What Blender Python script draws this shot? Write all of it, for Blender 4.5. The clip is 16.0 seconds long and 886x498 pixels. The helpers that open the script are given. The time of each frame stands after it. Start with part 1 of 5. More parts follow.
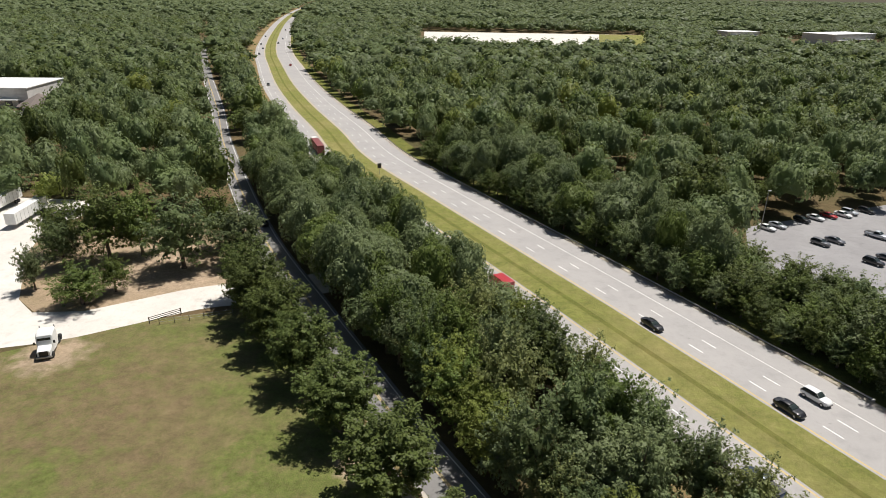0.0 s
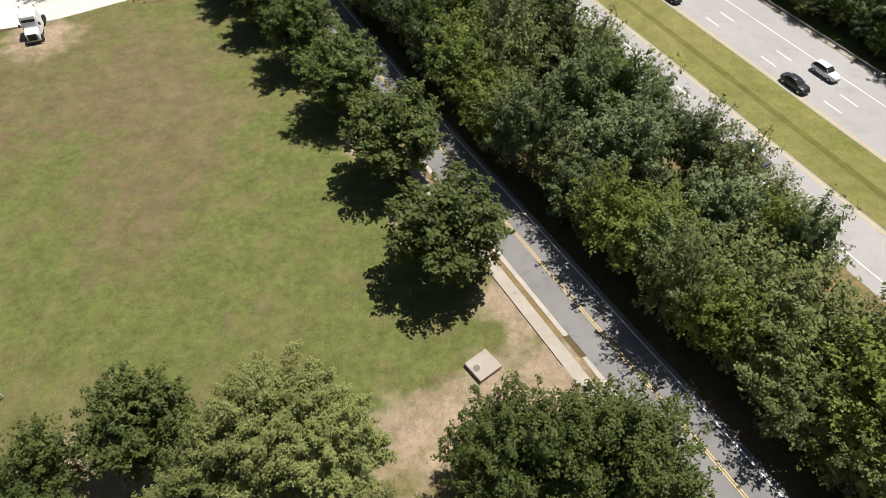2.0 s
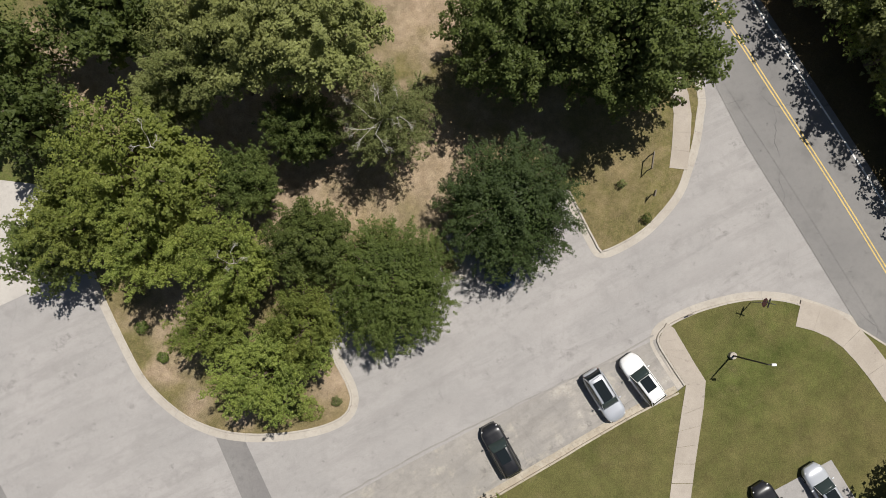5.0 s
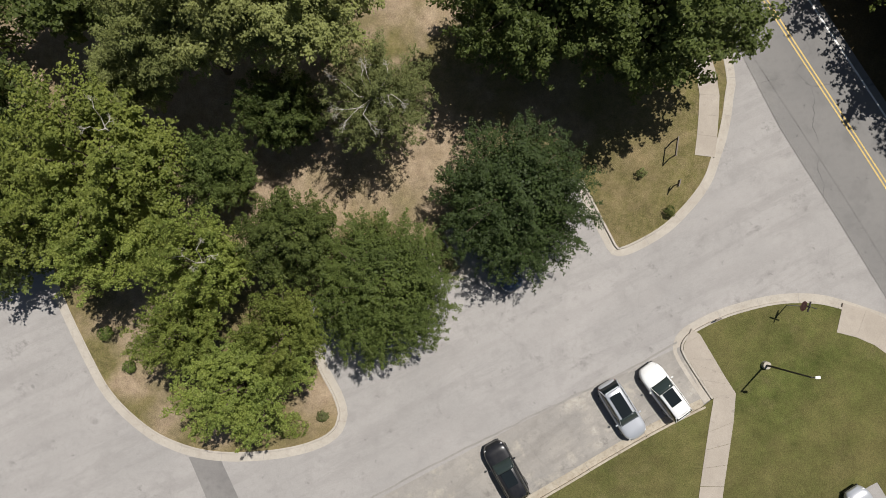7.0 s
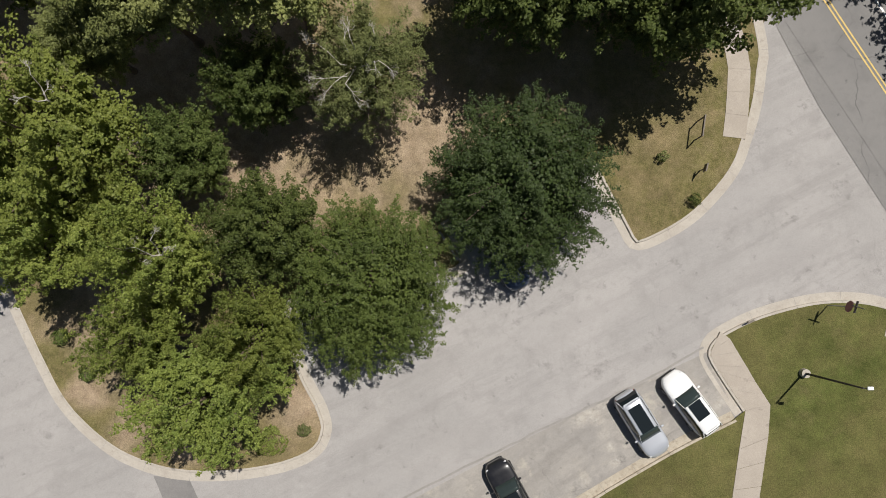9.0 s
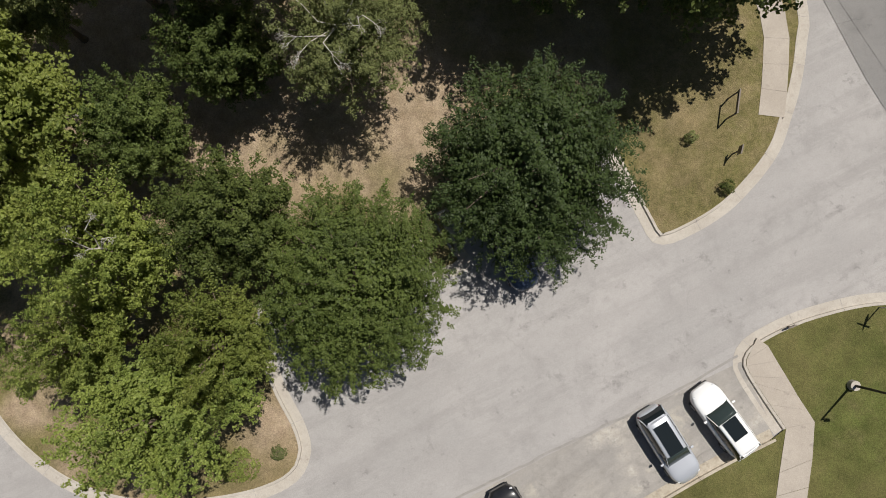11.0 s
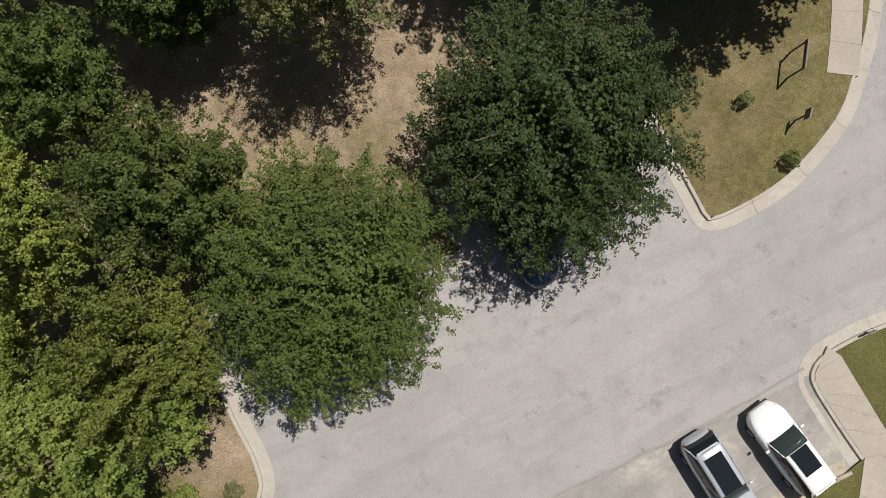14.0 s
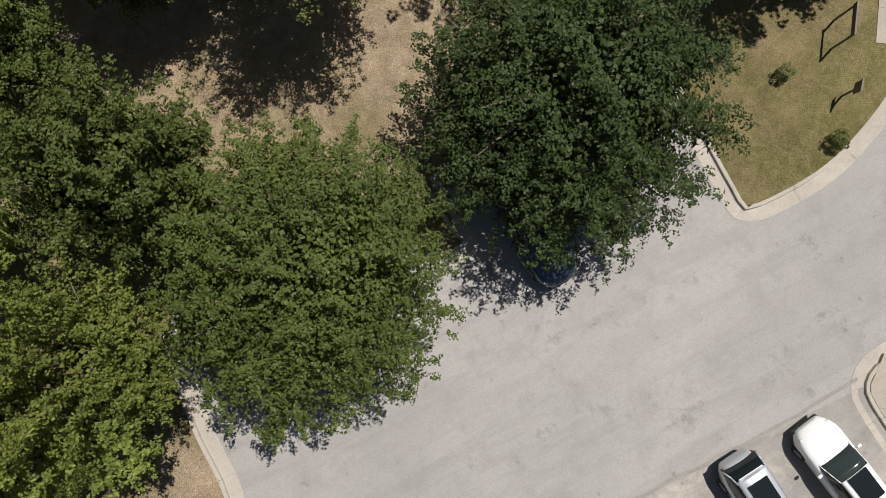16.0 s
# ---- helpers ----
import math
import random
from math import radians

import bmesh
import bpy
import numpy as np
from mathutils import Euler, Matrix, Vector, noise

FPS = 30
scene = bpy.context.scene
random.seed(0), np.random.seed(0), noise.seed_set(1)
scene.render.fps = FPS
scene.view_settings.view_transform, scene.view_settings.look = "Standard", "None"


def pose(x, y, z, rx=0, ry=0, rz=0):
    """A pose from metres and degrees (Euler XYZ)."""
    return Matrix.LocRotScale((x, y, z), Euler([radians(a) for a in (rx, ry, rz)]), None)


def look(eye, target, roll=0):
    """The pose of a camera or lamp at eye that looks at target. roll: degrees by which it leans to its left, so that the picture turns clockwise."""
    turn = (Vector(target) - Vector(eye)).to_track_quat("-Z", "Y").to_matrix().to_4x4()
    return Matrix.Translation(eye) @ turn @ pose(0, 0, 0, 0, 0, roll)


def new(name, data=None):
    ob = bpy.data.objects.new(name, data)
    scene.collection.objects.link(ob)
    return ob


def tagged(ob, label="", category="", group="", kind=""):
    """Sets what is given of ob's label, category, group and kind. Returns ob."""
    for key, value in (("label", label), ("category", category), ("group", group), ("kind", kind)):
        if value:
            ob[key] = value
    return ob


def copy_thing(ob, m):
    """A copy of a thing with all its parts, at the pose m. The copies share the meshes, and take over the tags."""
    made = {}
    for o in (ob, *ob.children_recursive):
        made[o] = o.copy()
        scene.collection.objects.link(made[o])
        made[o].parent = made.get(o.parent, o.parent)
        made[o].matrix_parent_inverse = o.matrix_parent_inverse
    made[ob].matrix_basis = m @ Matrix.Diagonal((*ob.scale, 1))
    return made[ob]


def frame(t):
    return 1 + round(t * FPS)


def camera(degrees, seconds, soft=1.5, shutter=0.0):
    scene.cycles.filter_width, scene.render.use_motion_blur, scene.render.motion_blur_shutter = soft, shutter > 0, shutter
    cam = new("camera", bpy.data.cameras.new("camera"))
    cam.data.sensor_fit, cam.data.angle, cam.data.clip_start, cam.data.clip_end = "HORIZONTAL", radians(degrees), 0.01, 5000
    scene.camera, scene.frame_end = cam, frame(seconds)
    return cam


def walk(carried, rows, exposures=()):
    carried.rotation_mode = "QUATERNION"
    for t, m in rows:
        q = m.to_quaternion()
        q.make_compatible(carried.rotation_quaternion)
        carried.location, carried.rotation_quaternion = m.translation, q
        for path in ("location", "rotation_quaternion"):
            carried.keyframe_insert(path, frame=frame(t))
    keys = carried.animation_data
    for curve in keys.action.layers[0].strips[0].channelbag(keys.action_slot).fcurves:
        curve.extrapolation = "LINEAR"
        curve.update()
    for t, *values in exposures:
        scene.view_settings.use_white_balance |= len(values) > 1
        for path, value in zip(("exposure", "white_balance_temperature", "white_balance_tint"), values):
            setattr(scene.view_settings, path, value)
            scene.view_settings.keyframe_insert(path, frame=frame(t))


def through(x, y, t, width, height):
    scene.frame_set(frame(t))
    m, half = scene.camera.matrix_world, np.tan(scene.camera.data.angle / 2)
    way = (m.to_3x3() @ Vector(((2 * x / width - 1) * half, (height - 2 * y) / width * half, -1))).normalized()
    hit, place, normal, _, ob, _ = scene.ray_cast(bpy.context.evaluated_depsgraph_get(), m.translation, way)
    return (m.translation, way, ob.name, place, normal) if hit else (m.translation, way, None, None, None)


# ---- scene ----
cam = camera(70.75, 16.0, soft=0.7)
# seconds, place, turn about x, y and z
ROWS = [
    (0, -0.01, -0.45, 55.99, 67.45, -0.93, -0.06),
    (0.5, 0.24, -0.15, 55.91, 61.17, -0.67, 0.03),
    (1, 0.40, -0.05, 55.87, 53.57, -0.45, 0.09),
    (1.5, 0.38, -0.20, 55.91, 46.05, -0.28, 0.08),
    (2, 0.37, -0.65, 55.86, 38.80, -0.05, -0.05),
    (2.5, 0.27, -1.00, 55.56, 31.56, 0.08, -0.32),
    (3, 0.10, -1.05, 55.22, 23.90, 0.18, -0.72),
    (3.5, -0.02, -0.95, 54.74, 15.95, 0.16, -1.00),
    (4, 0.01, -0.86, 53.95, 8.24, 0.18, -1.13),
    (4.5, 0.12, -0.73, 52.86, 3.32, 0.28, -1.33),
    (7, 0.52, -0.36, 46.24, 2.89, 0.66, -1.37),
    (7.5, 0.66, -0.40, 44.94, 2.92, 0.79, -1.40),
    (8, 0.72, -0.46, 43.62, 2.91, 0.82, -1.39),
    (8.5, 0.77, -0.58, 42.39, 2.99, 0.84, -1.38),
    (9, 0.84, -0.72, 41.10, 3.11, 0.89, -1.36),
    (11.5, 0.56, -0.93, 34.52, 3.38, 0.16, -1.43),
    (12, 0.52, -1.02, 33.30, 3.47, 0.05, -1.42),
    (12.5, 0.45, -1.10, 32.10, 3.57, -0.08, -1.40),
    (13, 0.39, -1.15, 31.00, 3.61, -0.20, -1.40),
    (13.5, 0.36, -1.20, 29.92, 3.65, -0.28, -1.37),
    (14, 0.32, -1.26, 28.85, 3.69, -0.43, -1.36),
    (14.5, 0.27, -1.30, 27.84, 3.75, -0.62, -1.39),
    (15, 0.25, -1.45, 26.88, 4.08, -0.69, -1.40),
    (15.5, 0.23, -1.62, 25.96, 4.48, -0.73, -1.42),
    (16, 0.27, -1.84, 25.12, 4.98, -0.64, -1.50),
]
walk(cam, [(t, pose(x, y, z, rx, ry, rz)) for t, x, y, z, rx, ry, rz in ROWS],
     [(0, 0.2), (1.0, 0.2), (2.0, 0.34), (2.5, 0.5), (3.0, 0.52), (3.5, 0.42), (4.0, 0.17), (4.6, 0.02), (7, -0.06), (16, -0.05)])

# ---- light ----
SUN_UP, SUN_ROUND = radians(66), radians(44)
world = bpy.data.worlds.new("sky")
scene.world = world
world.use_nodes = True
sky = world.node_tree.nodes.new("ShaderNodeTexSky")
sky.sky_type, sky.sun_disc = "NISHITA", False
sky.sun_elevation, sky.sun_rotation = SUN_UP, SUN_ROUND
sky.air_density, sky.dust_density = 1.0, 1.2
back = world.node_tree.nodes["Background"]
back.inputs["Strength"].default_value = 0.039
world.node_tree.links.new(sky.outputs[0], back.inputs["Color"])
sun_data = bpy.data.lights.new("sun", "SUN")
sun_data.energy, sun_data.angle, sun_data.color = 5.05, radians(0.53), (1.0, 0.96, 0.9)
sun = new("sun", sun_data)
to_sun = Vector((math.sin(SUN_ROUND) * math.cos(SUN_UP), math.cos(SUN_ROUND) * math.cos(SUN_UP), math.sin(SUN_UP)))
sun.matrix_world = look(to_sun * 200, (0, 0, 0))

# ---- materials ----


def node(nt, kind, settings=None, **links):
    n = nt.nodes.new(kind)
    for key, value in (settings or {}).items():
        if key == "data_type":
            n.data_type = value
        elif key == "operation":
            n.operation = value
        elif key == "blend_type":
            n.blend_type = value
        elif key == "feature":
            n.feature = value
    for key, value in links.items():
        slot = n.inputs[int(key[1:])] if key[0] == "i" and key[1:].isdigit() else n.inputs[key]
        if isinstance(value, bpy.types.NodeSocket):
            nt.links.new(value, slot)
        else:
            slot.default_value = value
    return n


def start(name, rough=0.9, metal=0.0, spec=0.3):
    m = bpy.data.materials.new(name)
    m.use_nodes = True
    nt = m.node_tree
    b = nt.nodes["Principled BSDF"]
    b.inputs["Roughness"].default_value = rough
    b.inputs["Metallic"].default_value = metal
    b.inputs["Specular IOR Level"].default_value = spec
    return m, nt, b


def where(nt, of_object=False):
    """World place, or the object's own."""
    if of_object:
        return nt.nodes.new("ShaderNodeTexCoord").outputs["Object"]
    return nt.nodes.new("ShaderNodeNewGeometry").outputs["Position"]


def grain(nt, vec, scale, lo=0.35, hi=0.65, detail=4.0, rough=0.6):
    """A noise stretched to 0..1 between lo and hi."""
    n = node(nt, "ShaderNodeTexNoise", Vector=vec, Scale=scale, Detail=detail, Roughness=rough)
    r = node(nt, "ShaderNodeMapRange", Value=n.outputs["Fac"], i1=lo, i2=hi)
    return r.outputs[0]


def blend(nt, fac, a, b, how="MIX"):
    n = node(nt, "ShaderNodeMix", {"data_type": "RGBA", "blend_type": how})
    for slot, value in ((0, fac), (6, a), (7, b)):
        if isinstance(value, bpy.types.NodeSocket):
            nt.links.new(value, n.inputs[slot])
        else:
            n.inputs[slot].default_value = (*value, 1) if isinstance(value, tuple) else value
    return n.outputs[2]


def times(nt, a, b, how="MULTIPLY"):
    return node(nt, "ShaderNodeMath", {"operation": how}, i0=a, i1=b).outputs[0]


def spot(nt, vec, x, y, inner, outer):
    """1 within inner metres of a place, falling to 0 at outer, with a ragged rim."""
    ragged = node(nt, "ShaderNodeTexNoise", Vector=vec, Scale=0.45, Detail=5.0)
    d = node(nt, "ShaderNodeVectorMath", {"operation": "DISTANCE"}, i0=vec, i1=(x, y, 0.1)).outputs["Value"]
    d = times(nt, d, times(nt, times(nt, ragged.outputs["Fac"], 0.5, "SUBTRACT"), (outer - inner) * 2.2), "ADD")
    return node(nt, "ShaderNodeMapRange", Value=d, i1=outer, i2=inner).outputs[0]


def relief(nt, b, vec, scale, strength, distance=0.05, detail=6.0):
    n = node(nt, "ShaderNodeTexNoise", Vector=vec, Scale=scale, Detail=detail, Roughness=0.65)
    bump = node(nt, "ShaderNodeBump", Height=n.outputs["Fac"], Strength=strength, Distance=distance)
    nt.links.new(bump.outputs[0], b.inputs["Normal"])


def paved(name, base, light, dark, big=0.12, small=3.0, rough=0.9, cracks=0.0, streak=None, mud=0.0, washed=()):
    """Asphalt, concrete and gravel: a base with lighter and darker stains and fine grit."""
    m, nt, b = start(name, rough)
    v = where(nt)
    c = blend(nt, grain(nt, v, big, 0.38, 0.68), base, light)
    c = blend(nt, times(nt, grain(nt, v, big * 4.7, 0.52, 0.75), 0.6), c, dark)
    c = blend(nt, times(nt, grain(nt, v, small, 0.5, 0.8), 0.35), c, dark)
    if mud:
        crust = times(nt, grain(nt, v, 0.42, 0.54, 0.62, 7, 0.7), grain(nt, v, 2.4, 0.3, 0.6, 5))
        c = blend(nt, times(nt, crust, mud), c, (0.43, 0.395, 0.335))
    for x, y, inner, outer in washed:
        crust = times(nt, spot(nt, v, x, y, inner, outer), grain(nt, v, 1.7, 0.38, 0.6, 7, 0.75))
        c = blend(nt, times(nt, crust, 0.85), c, blend(nt, grain(nt, v, 3.1, 0.35, 0.65, 5), (0.50, 0.47, 0.42), (0.40, 0.36, 0.31)))
    if streak is not None:
        turned = node(nt, "ShaderNodeVectorRotate", Vector=v, Angle=-streak).outputs[0]
        long_ = node(nt, "ShaderNodeVectorMath", {"operation": "MULTIPLY"}, i0=turned, i1=(0.12, 1.0, 1.0)).outputs[0]
        c = blend(nt, times(nt, grain(nt, long_, 1.1, 0.47, 0.68, 5, 0.65), 0.6), c, dark)
        c = blend(nt, times(nt, grain(nt, long_, 0.55, 0.52, 0.72, 5, 0.6), 0.6), c, light)
        smear = times(nt, grain(nt, v, 0.55, 0.56, 0.66, 6, 0.75), grain(nt, long_, 0.4, 0.5, 0.6, 3))
        c = blend(nt, times(nt, smear, 0.75), c, tuple(0.8 * x for x in dark))
    if cracks:
        w = node(nt, "ShaderNodeTexVoronoi", {"feature": "DISTANCE_TO_EDGE"}, Vector=node(nt, "ShaderNodeVectorMath", {"operation": "ADD"}, i0=v, i1=node(nt, "ShaderNodeTexNoise", Vector=v, Scale=0.6, Detail=4.0).outputs["Color"]).outputs[0], Scale=0.11)
        line = node(nt, "ShaderNodeMapRange", Value=w.outputs["Distance"], i1=0.006, i2=0.001).outputs[0]
        c = blend(nt, times(nt, times(nt, line, grain(nt, v, 0.3, 0.45, 0.6)), cracks), c, tuple(0.45 * x for x in dark))
    c = blend(nt, 1.0, c, blend(nt, grain(nt, v, 16.0, 0.3, 0.7, 6, 0.75), (0.86, 0.86, 0.86), (1.12, 1.12, 1.12)), "MULTIPLY")
    c = blend(nt, times(nt, grain(nt, v, 1.3, 0.66, 0.74, 3), 0.5), c, tuple(0.6 * x for x in dark))
    nt.links.new(c, b.inputs["Base Color"])
    relief(nt, b, v, 60.0, 0.35, 0.01)
    return m


def turf(name, green, dry, soil, dry_at=(0.4, 0.65), spots=(), soil_more=0.0, dry_spots=(), strawy=0.45):
    """Mown grass with dry and bare patches; spots of bare earth at given places."""
    m, nt, b = start(name, 0.95, spec=0.1)
    v = where(nt)
    c = blend(nt, grain(nt, v, 1.1, 0.3, 0.7, 5), tuple(x * 0.72 for x in green), tuple(x * 1.18 for x in green))
    c = blend(nt, grain(nt, v, 0.035, *dry_at, 6, 0.62), c, dry)
    c = blend(nt, times(nt, grain(nt, v, 0.28, 0.5, 0.78, 6), 0.65), c, dry)
    c = blend(nt, times(nt, grain(nt, v, 0.17, 0.62 - soil_more, 0.78 - soil_more, 7, 0.7), 0.8), c, soil)
    for x, y, inner, outer in dry_spots:
        ragged = times(nt, spot(nt, v, x, y, inner, outer), grain(nt, v, 0.5, 0.3, 0.6, 7, 0.7))
        c = blend(nt, times(nt, ragged, 0.78), c, blend(nt, grain(nt, v, 0.9, 0.35, 0.65, 7, 0.7), tuple(x * 0.72 for x in dry), dry))
    mottle = times(nt, grain(nt, v, 0.75, 0.5, 0.68, 8, 0.72), grain(nt, v, 0.06, 0.38, 0.6, 4))
    c = blend(nt, times(nt, mottle, 1.5 * strawy), c, blend(nt, 0.5, dry, soil))
    for x, y, inner, outer in spots:
        c = blend(nt, times(nt, spot(nt, v, x, y, inner, outer), 0.93), c, blend(nt, grain(nt, v, 1.6, 0.35, 0.7, 6), (0.32, 0.24, 0.168), (0.47, 0.365, 0.268)))
    patchy = grain(nt, v, 0.32, 0.3, 0.7, 8, 0.7)
    c = blend(nt, 1.0, c, blend(nt, patchy, (0.74, 0.76, 0.74), (1.26, 1.24, 1.26)), "MULTIPLY")
    straw = grain(nt, v, 3.2, 0.42, 0.7, 7, 0.75)
    c = blend(nt, times(nt, straw, strawy), c, tuple(x * 1.35 for x in dry))
    blades = grain(nt, v, 11.0, 0.28, 0.72, 8, 0.8)
    c = blend(nt, 1.0, c, blend(nt, blades, (0.5, 0.5, 0.48), (1.42, 1.42, 1.4)), "MULTIPLY")
    nt.links.new(c, b.inputs["Base Color"])
    relief(nt, b, v, 14.0, 0.9, 0.12)
    return m


def foliage(name, dark, light, tip, through=0.25, patch=0.5):
    """Leaves: tone varies from plant to plant, clump to clump and leaf to leaf."""
    m, nt, b = start(name, 0.5, spec=0.16)
    v = where(nt)
    rnd = nt.nodes.new("ShaderNodeObjectInfo").outputs["Random"]
    c = blend(nt, grain(nt, v, patch, 0.32, 0.68, 3), dark, light)
    # Leaf-scale contrast in the colour also stands in for highlights and shaded gaps.
    c = blend(nt, times(nt, grain(nt, v, 9.0, 0.5, 0.72, 3), 0.85), c, tip)
    c = blend(nt, 1.0, c, blend(nt, grain(nt, v, 13.0, 0.3, 0.6, 2), (0.5, 0.52, 0.5), (1.25, 1.25, 1.2)), "MULTIPLY")
    hue = node(nt, "ShaderNodeHueSaturation", Hue=node(nt, "ShaderNodeMapRange", Value=rnd, i3=0.496, i4=0.507).outputs[0], Value=node(nt, "ShaderNodeMapRange", Value=times(nt, times(nt, rnd, 7.31), 1.0, "MODULO"), i3=0.8, i4=1.3).outputs[0], Color=c)
    c = hue.outputs[0]
    nt.links.new(c, b.inputs["Base Color"])
    t = node(nt, "ShaderNodeBsdfTranslucent", Color=blend(nt, 0.5, c, tip))
    mix = node(nt, "ShaderNodeMixShader", i0=through, i1=b.outputs[0], i2=t.outputs[0])
    nt.links.new(mix.outputs[0], nt.nodes["Material Output"].inputs["Surface"])
    return m


def plain(name, colour, rough=0.5, metal=0.0, spec=0.5, dirt=0.15, scale=2.0):
    m, nt, b = start(name, rough, metal, spec)
    v = where(nt, True)
    c = blend(nt, times(nt, grain(nt, v, scale, 0.4, 0.75, 5), dirt), colour, tuple(0.45 * x + 0.03 for x in colour))
    nt.links.new(c, b.inputs["Base Color"])
    return m


def paint(name, colour, metal=0.0):
    m, nt, b = start(name, 0.3, metal, 0.5)
    b.inputs["Coat Weight"].default_value, b.inputs["Coat Roughness"].default_value = 0.8, 0.06
    v = where(nt, True)
    nt.links.new(blend(nt, times(nt, grain(nt, v, 3.0, 0.4, 0.8, 6), 0.04), colour, (0.3, 0.28, 0.25)), b.inputs["Base Color"])
    return m


STREET = paved("aged_pale_asphalt", (0.325, 0.31, 0.298), (0.375, 0.355, 0.34), (0.255, 0.24, 0.23), 0.14, 2.2, cracks=0.1, streak=0.44)
BAY = paved("bay_asphalt", (0.285, 0.268, 0.25), (0.35, 0.325, 0.295), (0.21, 0.195, 0.18), 0.3, 2.0, cracks=0.4, streak=0.6, mud=0.7, washed=[(9.7, -9.1, 0.1, 1.0), (10.0, -9.9, 0.1, 0.5), (10.35, -10.7, 0.1, 0.5), (10.7, -11.6, 0.1, 0.55), (11.0, -12.5, 0.1, 0.7), (8.9, -9.6, 0.1, 0.7), (10.6, -8.5, 0.1, 0.6), (17.9, -8.7, 0.2, 0.7), (9.0, -13.6, 0.1, 0.6)])
SEAM = paved("stained_seam", (0.265, 0.25, 0.232), (0.31, 0.29, 0.272), (0.2, 0.188, 0.175), 0.8, 3.0)
PAD = paved("pale_concrete_slab", (0.44, 0.41, 0.375), (0.50, 0.47, 0.43), (0.35, 0.32, 0.295), 0.2, 3.0)
ROAD = paved("grey_asphalt", (0.195, 0.188, 0.182), (0.235, 0.225, 0.215), (0.145, 0.14, 0.135), 0.1, 2.5, cracks=0.5)
PATCH = paved("patched_asphalt", (0.20, 0.19, 0.185), (0.24, 0.23, 0.22), (0.15, 0.145, 0.14), 0.3, 3.0)
HIGHWAY = paved("highway_concrete", (0.34, 0.325, 0.315), (0.38, 0.36, 0.345), (0.27, 0.258, 0.25), 0.07, 0.9)
SHOULDER = paved("sandy_shoulder", (0.40, 0.35, 0.28), (0.48, 0.42, 0.34), (0.28, 0.25, 0.2), 0.2, 2.0)
KERB = paved("kerb_concrete", (0.41, 0.37, 0.32), (0.47, 0.43, 0.375), (0.33, 0.29, 0.25), 0.5, 3.0)
STAINED = paved("stained_kerb_concrete", (0.37, 0.32, 0.25), (0.47, 0.42, 0.34), (0.22, 0.175, 0.13), 0.9, 3.0, mud=0.4)
WALK = paved("sidewalk_concrete", (0.37, 0.325, 0.275), (0.43, 0.38, 0.325), (0.33, 0.29, 0.25), 0.35, 3.0)
GRAVEL = paved("white_gravel", (0.60, 0.56, 0.51), (0.68, 0.64, 0.59), (0.46, 0.42, 0.37), 0.09, 1.2)
CARPARK = paved("car_park_asphalt", (0.255, 0.245, 0.245), (0.30, 0.29, 0.29), (0.2, 0.195, 0.195), 0.1, 1.0)
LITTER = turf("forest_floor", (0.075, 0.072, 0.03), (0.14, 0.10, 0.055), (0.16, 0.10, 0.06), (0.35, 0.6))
MEDIAN = turf("median_grass", (0.175, 0.19, 0.05), (0.24, 0.215, 0.085), (0.27, 0.22, 0.1), (0.42, 0.7))
PARK = turf("park_grass", (0.13, 0.128, 0.042), (0.25, 0.18, 0.095), (0.30, 0.185, 0.105), (0.33, 0.55), soil_more=0.1)
LAWN = turf("lawn_grass", (0.092, 0.115, 0.030), (0.170, 0.148, 0.062), (0.20, 0.160, 0.09), (0.44, 0.7), soil_more=0.05, dry_spots=[(31, -14, 1.5, 6), (15, -15, 1, 5), (27, -4.5, 0.4, 2.5), (24, -18, 1, 6)], strawy=0.22)
DITCH = turf("ditch_grass", (0.13, 0.15, 0.035), (0.17, 0.15, 0.05), (0.2, 0.16, 0.08), (0.42, 0.7))
YELLOW = plain("yellow_road_paint", (0.6, 0.43, 0.14), 0.7, dirt=0.4, scale=4)
WHITE_LINE = plain("white_road_paint", (0.82, 0.81, 0.78), 0.7, dirt=0.25, scale=4)
BARK = plain("grey_brown_bark", (0.16, 0.12, 0.085), 0.9, dirt=0.6, scale=5)
DEAD = plain("bleached_dead_wood", (0.50, 0.46, 0.41), 0.9, dirt=0.4, scale=4)
OAK = foliage("oak_leaves", (0.060, 0.084, 0.023), (0.110, 0.138, 0.039), (0.194, 0.218, 0.072), 0.36)
HOLLY = foliage("dark_leaves", (0.028, 0.045, 0.013), (0.050, 0.073, 0.021), (0.104, 0.130, 0.043), 0.28)
ELM = foliage("elm_leaves", (0.073, 0.107, 0.027), (0.131, 0.175, 0.043), (0.232, 0.268, 0.082), 0.36)
MAPLE = foliage("yellowing_leaves", (0.117, 0.156, 0.036), (0.231, 0.266, 0.063), (0.394, 0.410, 0.131), 0.45)
PINE = foliage("pine_needles", (0.16, 0.175, 0.062), (0.268, 0.286, 0.106), (0.38, 0.392, 0.158), 0.42)
DARK_PINE = foliage("dark_pine_needles", (0.102, 0.131, 0.063), (0.189, 0.228, 0.108), (0.280, 0.314, 0.153), 0.4)
# Bluer than plain leaf green: some far-wood haze is put into the colour.
WOOD = foliage("hazed_mixed_wood_leaves", (0.067, 0.101, 0.047), (0.193, 0.238, 0.100), (0.280, 0.318, 0.141), 0.42, patch=0.10)
DULL = foliage("grey_green_leaves", (0.126, 0.147, 0.055), (0.210, 0.226, 0.088), (0.304, 0.315, 0.135), 0.4)

# ---- mesh helpers ----


